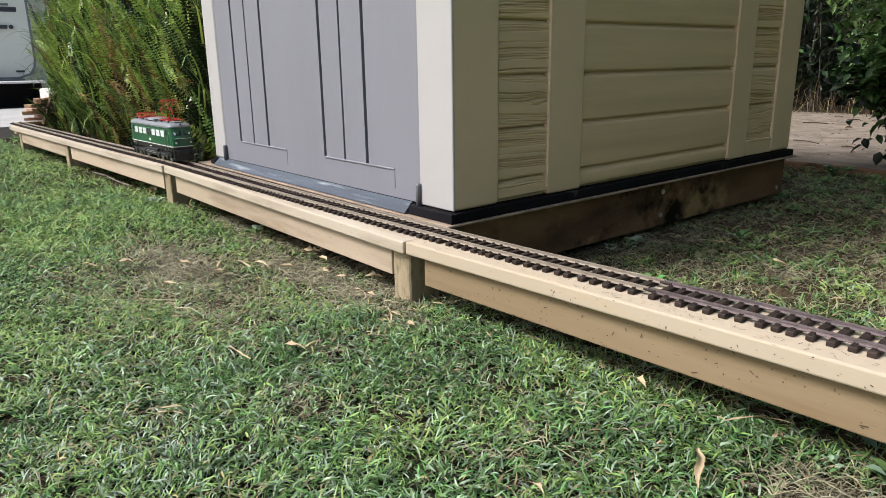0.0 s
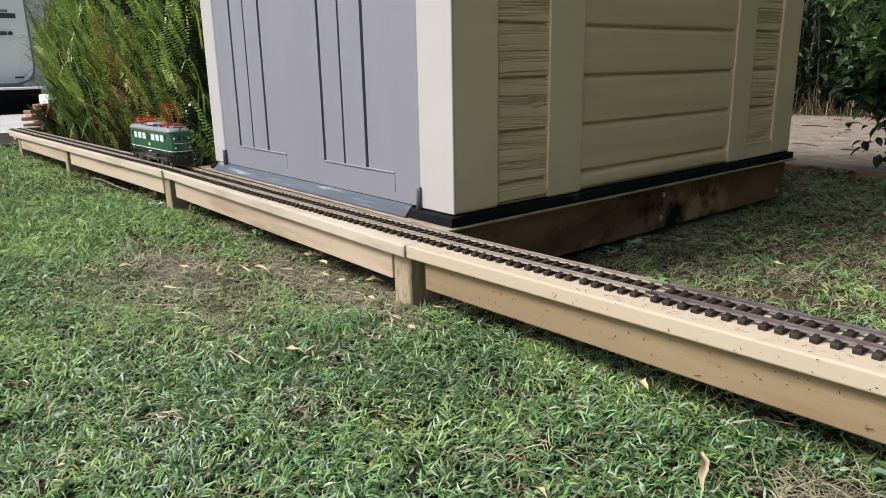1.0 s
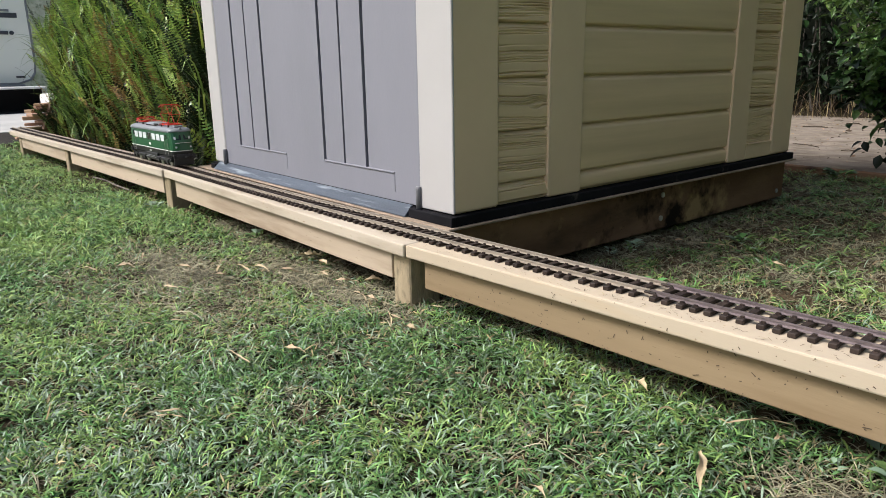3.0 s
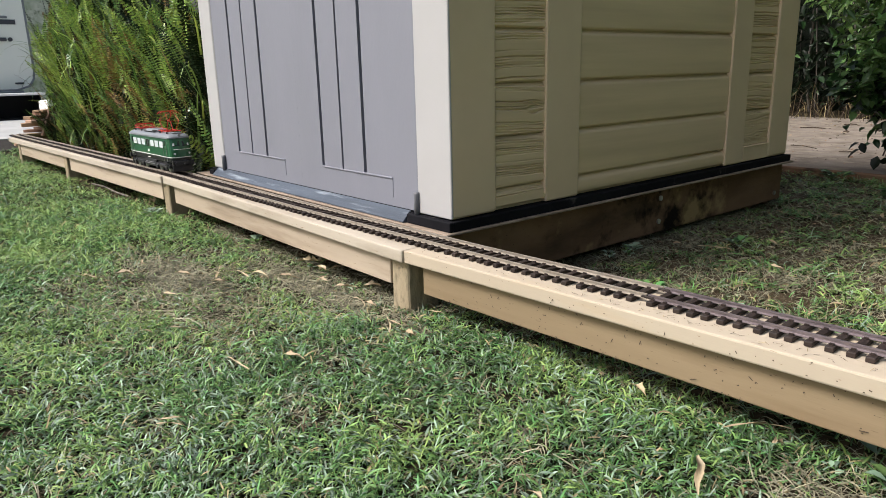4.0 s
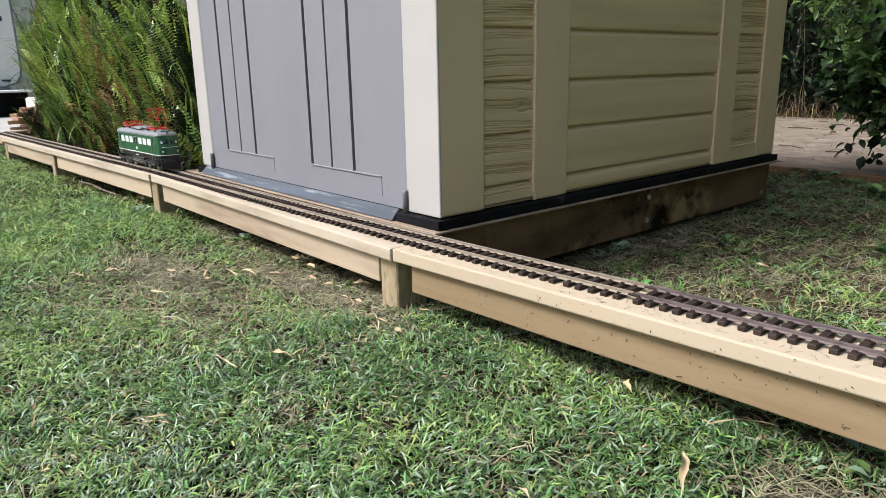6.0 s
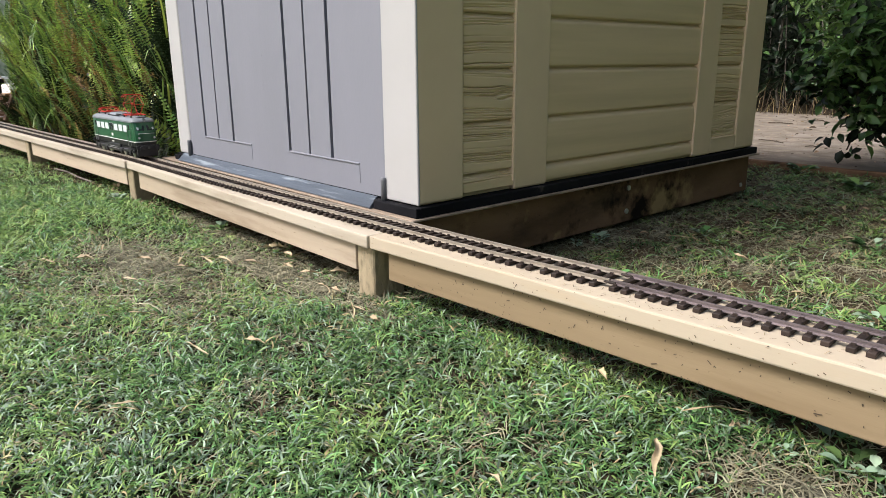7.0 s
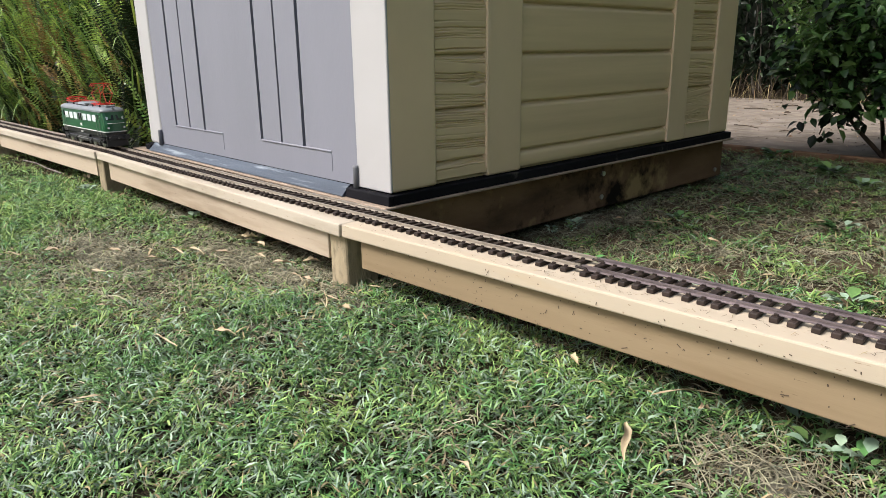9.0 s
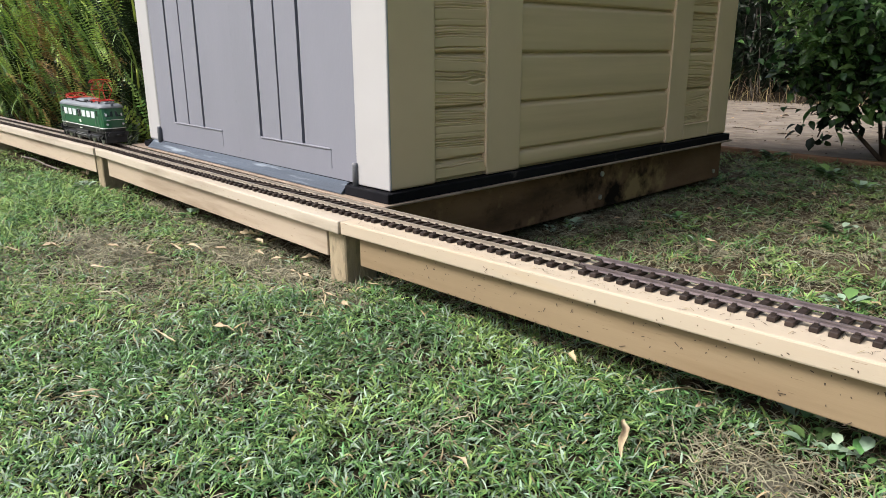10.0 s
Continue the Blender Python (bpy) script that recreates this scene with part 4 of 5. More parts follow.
r = np.random.RandomState(3)
CLUMPS = 11
for k in range(CLUMPS):
    cx = -5.7 + k * (3.8 / (CLUMPS - 1))
    n = 540
    bx = cx + r.uniform(-0.27, 0.27, n)
    depth = r.uniform(0, 1, n) ** 1.3
    by = 0.15 + 0.9 * depth + 0.02 * r.randn(n)
    bz = r.uniform(0, 1.0, n) ** 1.0 * (0.62 + 0.75 * depth) * np.where(bx < -4.6, 1.35, 1.0)
    bx = np.minimum(bx, -1.88)
    heading = r.uniform(0, 6.28, n)
    heading = np.where((bx > -2.25) & (np.cos(heading) > 0), math.pi - heading, heading)
    heading = np.where((bx < -5.4) & (np.cos(heading) < 0), math.pi - heading, heading)
    rise = np.clip(r.normal(1.32, 0.26, n), 0.45, 1.75)
    rise = np.where((by < 0.35) & (np.sin(heading) < -0.2), np.maximum(rise, 1.15), rise)
    length = r.uniform(0.24, 0.54, n) * np.where(by < 0.3, 0.85, 1.0)
    droop = r.uniform(0.0, 1.0, n) ** 1.5 * 1.3 * np.where((bx < -5.2) | (np.sin(heading) < -0.2), 0.6, 1)
    hgt = bz + length * 0.8
    brown = np.exp(-((bx + 3.5) / 0.7) ** 2 - ((hgt - 0.62) / 0.28) ** 2)
    pick = r.rand(n)
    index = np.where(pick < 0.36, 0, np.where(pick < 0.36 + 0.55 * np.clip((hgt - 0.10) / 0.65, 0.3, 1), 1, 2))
    # deep, low and shed-side fronds take the shaded colour
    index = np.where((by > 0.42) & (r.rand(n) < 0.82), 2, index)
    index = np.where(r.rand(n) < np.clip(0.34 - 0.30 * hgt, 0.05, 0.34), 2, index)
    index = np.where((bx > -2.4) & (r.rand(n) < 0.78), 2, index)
    index = np.where(r.rand(n) < 0.05 + 0.50 * brown, 3, index)
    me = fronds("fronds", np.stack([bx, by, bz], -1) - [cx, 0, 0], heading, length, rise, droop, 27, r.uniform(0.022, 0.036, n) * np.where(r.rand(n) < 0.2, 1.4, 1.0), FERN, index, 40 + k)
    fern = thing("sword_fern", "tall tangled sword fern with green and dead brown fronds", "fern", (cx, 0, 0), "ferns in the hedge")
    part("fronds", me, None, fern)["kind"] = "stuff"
    m = 50
    sx, sy, sz = cx + r.uniform(-0.25, 0.25, m), 0.12 + 0.35 * r.rand(m), r.uniform(0, 0.7, m)
    sx = np.clip(sx, -5.3, -2.05)
    ha, hl = r.uniform(0, 6.28, m), r.uniform(0.3, 0.65, m)
    t = np.linspace(0, 1, 7)[None, :]
    e = r.uniform(0.9, 1.5, m)[:, None] - r.uniform(0.6, 2.2, m)[:, None] * t
    px = np.cumsum(np.cos(e) * hl[:, None] / 6, 1)
    pz = np.cumsum(np.sin(e) * hl[:, None] / 6, 1)
    mid = np.stack([sx[:, None] - cx + np.cos(ha)[:, None] * px, sy[:, None] + np.sin(ha)[:, None] * px * 0.7, np.maximum(sz[:, None] + pz, 0.02)], -1)
    wd = np.stack([-np.sin(ha), np.cos(ha), 0.3 + 0 * ha], -1)[:, None, :] * (0.0055 * np.sqrt(1.02 - t))[..., None]
    st = np.stack([mid - wd, mid + wd], 2).reshape(-1, 3)
    q = np.arange(m * 14).reshape(m, 7, 2)
    part("strap_leaves", mesh_np("strap_leaves", st, [np.stack([q[:, :-1, 0], q[:, :-1, 1], q[:, 1:, 1], q[:, 1:, 0]], -1).reshape(-1, 4)], [FERN[1], FERN[0]], np.repeat((r.rand(m) < 0.5).astype(int), 6)), None, fern)["kind"] = "stuff"
    bm = bmesh.new()
    for i in range(0, n, 9):
        tube([(bx[i] - cx, by[i] + 0.1, -0.02), (bx[i] - cx, by[i] + 0.05, bz[i] * 0.6), (bx[i] - cx, by[i], bz[i] + 0.05)], 0.006, 4, bm)
    part("stalks", bm, FERN[3], fern)["kind"] = "stuff"


def leaves(name, centre, normal, heading, size, mats, index, narrow=0.5):
    """Single folded leaves: two halves of three points each along a midrib."""
    n = len(centre)
    nor = normal / np.linalg.norm(normal, axis=1, keepdims=True)
    fwd = heading - nor * np.sum(heading * nor, 1, keepdims=True)
    fwd /= np.linalg.norm(fwd, axis=1, keepdims=True) + 1e-9
    sd = np.cross(nor, fwd)
    s = size[:, None]
    base, tip = centre, centre + fwd * s - nor * s * 0.10
    m1, m2 = centre + fwd * s * 0.33 + nor * s * 0.03, centre + fwd * s * 0.68 + nor * s * 0.01
    w1, w2 = sd * s * narrow * 0.48, sd * s * narrow * 0.40
    lift = nor * s * 0.10
    verts = np.stack([base, m1, m2, tip, m1 + w1 + lift, m2 + w2 + lift, m1 - w1 + lift, m2 - w2 + lift], 1).reshape(-1, 3)
    o = (np.arange(n) * 8)[:, None]
    quads = np.concatenate([o + [1, 4, 5, 2], o + [1, 2, 7, 6]])
    tris = np.concatenate([o + [0, 4, 1], o + [2, 5, 3], o + [0, 1, 6], o + [2, 3, 7]])
    idx = np.concatenate([np.tile(index, 2), np.tile(index, 4)])
    return mesh_np(name, verts, [quads, tris], mats, idx)


def shrub(name, label, at, stems, blobs, count, size, weights, seed, narrow=0.5, mats=LEAF):
    """Stems, limbs and leaves set in loose clumps round the limbs' ends."""
    r = np.random.RandomState(seed)
    ob = thing(name, label, "shrub", at)
    for pts, rad in stems:
        part("trunk", tube(pts, rad, 7, taper=0.45), M_BARK, ob, smooth=True)
    cs = []
    for (x, y, z), (sx, sy, sz) in blobs:
        for _ in range(6):
            p = np.array([x, y, z]) + r.uniform(-1, 1, 3) * [sx, sy, sz] * 0.75
            root = min((Vector(q) for pts, _ in stems for q in pts[1:]), key=lambda q: (q - Vector(p)).length)
            mid = (root + Vector(p)) / 2 + Vector(r.uniform(-0.05, 0.05, 3))
            part("limb", tube([root, mid, Vector(p)], 0.005, 5, taper=0.3), M_BARK, ob)
            cs.append((p, min(sx, sy, sz) * 0.75))
    pick = r.randint(0, len(cs), count)
    c = np.array([cs[i][0] for i in pick]) + r.randn(count, 3) * np.array([cs[i][1] for i in pick])[:, None] * 0.5
    nor = r.randn(count, 3) * 0.6 + [0.0, -0.35, 0.9]
    head = r.randn(count, 3) + [0, -0.2, -0.7]
    u = r.rand(count)
    index = np.where(u < weights[0], 0, np.where(u < weights[0] + weights[1], 1, 2))
    part("leaves", leaves("leaves", c, nor, head, r.uniform(*size, count), mats, index, narrow), None, ob)
    return ob


bush = shrub("camellia_bush", "broad-leaved dark green bush with bare lower stems by the path", (0.36, 3.12, 0.0),
      [([(0, 0, -0.03), (-0.01, 0.0, 0.25), (0.02, 0.05, 0.7), (0.0, 0.1, 1.4), (0.05, 0.1, 2.4)], 0.022),
       ([(0, 0, 0.0), (-0.16, -0.02, 0.16), (-0.30, -0.05, 0.34), (-0.42, -0.05, 0.75)], 0.013),
       ([(0.04, 0, 0.0), (0.14, 0.02, 0.35), (0.3, 0.05, 0.9)], 0.020)],
      [((-0.33, 0.0, 0.47), (0.22, 0.3, 0.16)), ((-0.12, -0.05, 0.36), (0.24, 0.25, 0.16)), ((0.20, -0.05, 0.33), (0.26, 0.25, 0.20)), ((0.5, 0.0, 0.35), (0.3, 0.3, 0.25)), ((-0.30, 0.0, 0.72), (0.22, 0.3, 0.2)),
       # the 1.9, 1.6 and 2.6 m blobs are unseen crown added to cast shade
       ((0.05, 0.1, 1.0), (0.35, 0.3, 0.3)), ((0.45, 0.1, 0.9), (0.3, 0.3, 0.35)), ((-0.2, 0.1, 1.45), (0.4, 0.35, 0.35)), ((0.35, 0.1, 1.5), (0.4, 0.35, 0.4)), ((0.9, 0.2, 1.0), (0.35, 0.3, 0.5)), ((0.7, 0.1, 1.9), (0.5, 0.5, 0.35)), ((1.3, 0.2, 1.6), (0.5, 0.5, 0.6)), ((0.5, 0.1, 2.6), (0.7, 0.6, 0.45)), ((-0.2, 0.25, 0.7), (0.35, 0.2, 0.25)), ((0.3, 0.25, 0.7), (0.35, 0.2, 0.25))],
      9000, (0.045, 0.092), (0.36, 0.48, 0.16), 21, 0.56)
shrub("privet_shrub", "thin yellow-green shrub with narrow leaves behind the dark bush", (0.30, 3.3, 0.0),
      [([(0, 0, -0.03), (-0.10, 0.08, 0.4), (-0.35, 0.2, 0.8), (-0.48, 0.25, 1.4)], 0.012), ([(0.05, 0, -0.03), (-0.05, 0.05, 0.45), (-0.25, 0.15, 1.1)], 0.009)],
      [((-0.55, 0.0, 0.80), (0.16, 0.2, 0.13)), ((-0.66, 0.1, 1.02), (0.18, 0.2, 0.16)), ((-0.42, -0.25, 0.98), (0.2, 0.15, 0.16)), ((-0.45, -0.1, 1.35), (0.28, 0.2, 0.25)), ((-0.30, -0.35, 0.66), (0.16, 0.12, 0.14))],
      1300, (0.040, 0.085), (0.15, 0.75, 0.1), 24, 0.34, [LEAF[1], LEAF_LIME, LEAF[0]])
# leaves that hang low under the bush
r = np.random.RandomState(8)
c = np.array([-0.38, -0.08, 0.31]) + r.uniform(-1, 1, (26, 3)) * [0.17, 0.08, 0.10]
c += [0.11, -0.04, -0.09]
part("twig", tube([(-0.14, -0.03, 0.36), (-0.23, -0.08, 0.28), (-0.30, -0.11, 0.20), (-0.32, -0.11, 0.13)], 0.004, 5), M_BARK, bush)
part("leaf_spray", leaves("leaf_spray", c, r.randn(26, 3) * 0.6 + [0, -0.8, 0.4], r.randn(26, 3) * 0.5 + [0, 0, -1], r.uniform(0.05, 0.085, 26), LEAF, np.where(r.rand(26) < 0.3, 0, 2), 0.66), None, bush)["kind"] = "stuff"

# dark thicket behind the path
shrub("laurel_shrub", "leafy green shrub at the far edge of the path", (-1.55, 7.3, 0.0),
      [([(0, 0, -0.03), (0.02, 0, 0.7), (0.0, 0.05, 1.6)], 0.03), ([(0.5, 0.1, -0.03), (0.55, 0.1, 0.9), (0.6, 0.1, 1.7)], 0.025)],
      [((0, 0, 0.7), (0.35, 0.3, 0.3)), ((0.45, 0, 0.9), (0.4, 0.3, 0.4)), ((0.2, 0, 1.4), (0.35, 0.3, 0.3)), ((0.9, 0, 0.7), (0.4, 0.3, 0.4)), ((0.95, 0.1, 1.4), (0.4, 0.3, 0.5))],
      1500, (0.06, 0.13), (0.35, 0.5, 0.15), 22, 0.36)
thick = thing("dark_thicket", "dark dense thicket of thin grey stems and leaves", "thicket", (0, 8.6, 0), kind="stuff")
bm = bmesh.new()
rr = random.Random(4)
for _ in range(60):
    x, y = rr.uniform(-6.5, 5), rr.uniform(-1.3, 0.6)
    a, b = rr.uniform(-0.6, 0.6), rr.uniform(-0.3, 0.3)
    pts = [(x + a * h * h / 8 + 0.07 * rr.uniform(-1, 1), y + b * h / 3, h - 0.03) for h in (0, 0.5, 1.0, 1.5, 2.1, 2.9)]
    tube(pts, rr.uniform(0.007, 0.022), 5, bm, taper=0.5)
part("stems", bm, M_STEM, thick)
n = 27000
r = np.random.RandomState(12)
c = np.stack([r.uniform(-7.5, 6.5, n), r.uniform(-0.5, 1.6, n), r.uniform(0.05, 4.2, n)], -1)
# leaves lifted overhead out of view, added to shade the thicket
canopy = r.rand(n) < 0.45
c[canopy, 1] -= r.uniform(0, 1.6, canopy.sum())
c[canopy, 2] = r.uniform(2.1, 4.4, canopy.sum())
low = ~canopy & (r.rand(n) < 0.4)
c[low, 1] = r.uniform(-1.15, -0.4, low.sum())
c[low, 2] = r.uniform(0.1, 1.0, low.sum()) ** 0.8 * 1.6
# nine leaves in ten get the near-black colour, as shade inside the thicket
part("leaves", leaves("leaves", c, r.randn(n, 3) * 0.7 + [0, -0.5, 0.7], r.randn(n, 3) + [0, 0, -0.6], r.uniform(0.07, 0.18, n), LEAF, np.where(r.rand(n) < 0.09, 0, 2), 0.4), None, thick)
# second unseen leaf layer, added further forward to keep sun off the thicket
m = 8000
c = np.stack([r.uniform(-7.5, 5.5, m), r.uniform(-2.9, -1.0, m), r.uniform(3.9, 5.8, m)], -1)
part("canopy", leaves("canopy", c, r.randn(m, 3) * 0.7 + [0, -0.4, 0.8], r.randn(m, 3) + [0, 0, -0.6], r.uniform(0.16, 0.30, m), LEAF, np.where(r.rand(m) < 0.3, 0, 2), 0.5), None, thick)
dead = thing("dry_grass", "tufts of dry straw grass along the thicket", "dry grass", (0, 7.25, 0.0), kind="stuff")
# wall takes the near-black leaf colour as shade behind the thicket
tagged(part("backdrop_north", box(-30, 7, 10.6, 10.8, -0.1, 6.0), LEAF[2]), "dark foliage-coloured wall added to close the place", "backdrop", kind="structure")
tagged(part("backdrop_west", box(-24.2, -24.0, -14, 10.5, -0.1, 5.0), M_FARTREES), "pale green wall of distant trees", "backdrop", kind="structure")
# unseen wall added to keep sky light off the shed's side
tagged(part("backdrop_east", box(3.6, 3.8, -0.3, 10.5, -0.1, 5.5), LEAF[0]), "dark foliage-coloured wall added to close the place", "backdrop", kind="structure")


# ---- lawn ----
def blades(n_list, seed):
    """Positions of grass blades over the stretches given as (x0, x1, y0, y1, blades a square metre)."""
    r = np.random.RandomState(seed)
    xs, ys = [], []
    for x0, x1, y0, y1, d in n_list:
        k = int((x1 - x0) * (y1 - y0) * d)
        xs.append(r.uniform(x0, x1, k)), ys.append(r.uniform(y0, y1, k))
    return np.concatenate(xs), np.concatenate(ys)


def bare(x, y):
    """How worn the lawn is: 1 on bare earth, 0 on thick grass."""
    spots = [(-0.78, -0.48, 0.46, 0.17, 0.98), (-0.38, -0.20, 0.42, 0.11, 1.05), (-0.45, -0.55, 0.45, 0.22, 0.6), (1.10, -0.19, 0.13, 0.08, 1.2), (-0.80, -0.75, 0.22, 0.12, 0.45), (0.05, -0.47, 0.10, 0.06, 0.4), (0.10, -0.22, 0.09, 0.06, 0.6), (-0.02, -0.20, 0.10, 0.06, 1.1), (-0.16, -0.12, 0.18, 0.07, 1.1),
             (0.20, -0.85, 0.05, 0.04, 0.5), (0.255, -0.62, 0.08, 0.05, 0.45), (0.666, -0.494, 0.05, 0.04, 0.4), (0.645, -0.371, 0.04, 0.04, 0.3),
             (0.52, 0.85, 0.20, 0.15, 0.95), (0.50, 1.33, 0.18, 0.22, 0.85), (0.05, 0.9, 0.14, 0.75, 0.9), (0.25, 0.6, 0.15, 0.2, 0.6), (0.2, 1.6, 0.3, 0.25, 0.5)]
    out = np.zeros_like(x)
    for cx, cy, sx, sy, a in spots:
        out = np.maximum(out, a * np.exp(-((x - cx) / sx) ** 2 - ((y - cy) / sy) ** 2))
    under = np.clip(1 - np.abs(y - (-0.06 + 0.03 * x)) / 0.09, 0, 1) * np.where(x > 0.1, 0.35, 0.85)
    shedu = ((x > -1.7) & (x < -0.03) & (y > 0.0) & (y < 2.0)) * 1.0
    lush = 0.7 * np.exp(-((x - 1.05) / 0.34) ** 2 - ((y - 0.55) / 0.22) ** 2)
    out = np.maximum(out, 0.46 * np.clip(y / 0.15, 0, 1) * (1 - lush) * np.clip(1.5 - 0.3 * y, 0.4, 1))
    return np.clip(np.maximum(np.maximum(out, under), shedu) + 0.45 * (patchy(x, y, 13, 5) - 0.58) + 0.30 * (patchy(x, y, 45, 6) - 0.55), 0, 1)


def grass_mesh(x, y, seed, size, thatch=False):
    """Mown blades in matted tufts; thatch: dead fine bits that lie flat, thickest where the lawn is worn."""
    r = np.random.RandomState(seed)
    worn = bare(x, y)
    clump = np.clip(2.3 * patchy(x, y, 95, 14) * (0.4 + patchy(x, y, 32, 15)) - 0.28, 0.05, 1)
    clump = np.where((y > 0.05) & (x > -0.2), np.clip(4.5 * patchy(x, y, 38, 25) * (0.3 + patchy(x, y, 14, 26)) - 1.25, 0.03, 1), clump)
    keep = r.rand(len(x)) < (0.04 + 0.96 * np.clip(worn * 1.1, 0, 1) if thatch else (1 - 0.95 * worn ** 0.7) * clump)
    x, y, worn = x[keep], y[keep], worn[keep]
    n = len(x)
    z = swell(x, y) - 0.005
    lush = patchy(x, y, 4.0, 2)
    tuft = patchy(x, y, 26, 91)
    behind = (y > 0.0) & (x > -0.2)
    az = r.normal(0, 0.9, n) + 11.0 * patchy(x, y, 9, 77) + 5.0 * patchy(x, y, 34, 78) + math.pi * (r.rand(n) < 0.35)
    under = np.zeros(n, dtype=bool)
    if thatch:
        el, ln, w = r.uniform(0.0, 0.35, n), r.uniform(0.3, 1.8, n) * size, r.uniform(0.0005, 0.0013, n)
    else:
        el = np.clip(r.normal(0.14, 0.26, n), 0.0, 1.2)
        ln = r.uniform(0.5, 1.35, n) * size * (0.6 + 0.5 * lush + 0.4 * tuft) * (1 - 0.45 * worn)
        w = r.uniform(0.0008, 0.0022, n) * (0.7 + 0.3 * size / 0.04)
        # short flat blades laid low, coloured as the shade between the upper ones
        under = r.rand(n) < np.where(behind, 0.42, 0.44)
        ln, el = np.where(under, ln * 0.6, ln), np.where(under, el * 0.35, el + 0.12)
    d = np.stack([np.cos(az), np.sin(az)], -1)
    s = np.stack([-d[:, 1], d[:, 0], r.uniform(-0.8, 0.8, n)], -1) * w[:, None]
    lift = np.where(under, 0.0, 0.003 + 0.016 * r.rand(n) ** 1.4 * clump[keep] * (1 - 0.7 * worn))
    p0 = np.stack([x, y, z + (0.006 if thatch else lift)], -1)

    def go(p, e, l):
        q = p + np.stack([d[:, 0] * np.cos(e) * l, d[:, 1] * np.cos(e) * l, np.sin(e) * l], -1)
        q[:, 2] = np.maximum(q[:, 2], z + 0.003)
        return q

    bend = r.uniform(0.0, 0.55, n)
    side = r.uniform(-0.5, 0.5, n)[:, None] * s * 3
    p1 = go(p0, el + 0.3, ln * 0.34)
    p2 = go(p1, el + 0.25 - bend, ln * 0.36) + side
    p3 = go(p2, el + 0.1 - 1.6 * bend, ln * 0.34) + side * 2
    verts = np.stack([p0 - s * 0.7, p0 + s * 0.7, p1 + s, p1 - s, p2 + s * 0.8, p2 - s * 0.8, p3], 1).reshape(-1, 3)
    o = (np.arange(n) * 7)[:, None]
    straw = r.rand(n) < 0.03 + np.where(behind, 0.42, 0.34) * worn
    u = r.rand(n) + 0.7 * (patchy(x, y, 6, 31) - 0.5) + 0.5 * (patchy(x, y, 24, 37) - 0.5)
    yellow = patchy(x, y, 11, 52) + 0.5 * (patchy(x, y, 30, 53) - 0.5)
    pale = np.clip(0.48 - 0.10 * (x + 0.4), 0.30, 0.54) + np.where(behind, 0.05, 0) + np.where(x < -1.2, 0.12, 0)
    grey = np.where(x < -1.3, 0.04, np.where(x < -0.2, 0.15, 0.27)) * np.where(behind, 0.35, 1) + 0.3 * np.exp(-((x - 0.28) / 0.13) ** 2 - ((y + 0.89) / 0.07) ** 2)
    idx = np.where(u < pale + 0.8 * (yellow - 0.55), 1, 0)
    idx = np.where(r.rand(n) < grey * 0.85, 2, idx)
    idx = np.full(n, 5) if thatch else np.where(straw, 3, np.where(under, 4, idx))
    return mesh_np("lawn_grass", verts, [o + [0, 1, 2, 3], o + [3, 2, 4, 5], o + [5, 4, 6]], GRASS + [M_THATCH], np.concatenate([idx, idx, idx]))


for k, (areas, size) in enumerate([([(-0.1, 1.5, -1.35, -0.02, 112000), (-1.0, -0.1, -1.25, -0.05, 84000)], 0.0235),
                                   ([(-2.6, -1.0, -1.6, -0.05, 44000), (-1.0, 1.5, -1.6, -1.3, 22000), (-1.0, -0.1, -1.3, -1.25, 22000), (0.02, 1.5, 0.0, 1.1, 48000), (-0.15, 1.5, 1.1, 2.96, 30000), (-0.7, -0.15, 2.02, 2.96, 9000)], 0.038),
                                   ([(-6.1, -2.6, -2.2, -0.1, 13500), (-6.0, -1.7, -0.1, 0.5, 5000)], 0.050),
                                   ([(-6.1, 6.4, -7.5, 2.95, 1500)], 0.07)]):
    x, y = blades(areas, 60 + k)
    keep = ~((x > -7) & (x < 1.5) & (y > -1.3) & (y < 3.0)) if size > 0.06 else np.full(len(x), True)
    x, y = x[keep], y[keep]
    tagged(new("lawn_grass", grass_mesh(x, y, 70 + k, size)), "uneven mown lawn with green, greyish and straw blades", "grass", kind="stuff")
x, y = blades([(-1.4, 1.5, -1.3, -0.02, 25000), (-0.2, 1.5, 0.0, 1.6, 15000), (-0.2, 1.5, 1.6, 2.9, 8000)], 64)
tagged(new("lawn_thatch", grass_mesh(x, y, 75, 0.03, True)), "dead straw thatch lying flat on worn lawn", "thatch", kind="stuff")
x, y = blades([(-1.3, -0.05, -0.75, -0.08, 700), (0.9, 1.3, -0.3, -0.1, 450), (-0.1, 1.3, 0.1, 1.1, 750), (-0.1, 1.3, 1.1, 2.6, 450)], 65)
tagged(new("straw_litter", grass_mesh(x, y, 76, 0.062, True)), "long pale dry grass stalks strewn over the worn lawn", "straw", kind="stuff")
x, y = blades([(-0.2, 1.5, 0.0, 2.9, 300)], 66)
tagged(new("lawn_thatch", grass_mesh(x, y, 77, 0.03, True)), "dead straw thatch lying flat on worn lawn", "thatch", kind="stuff")

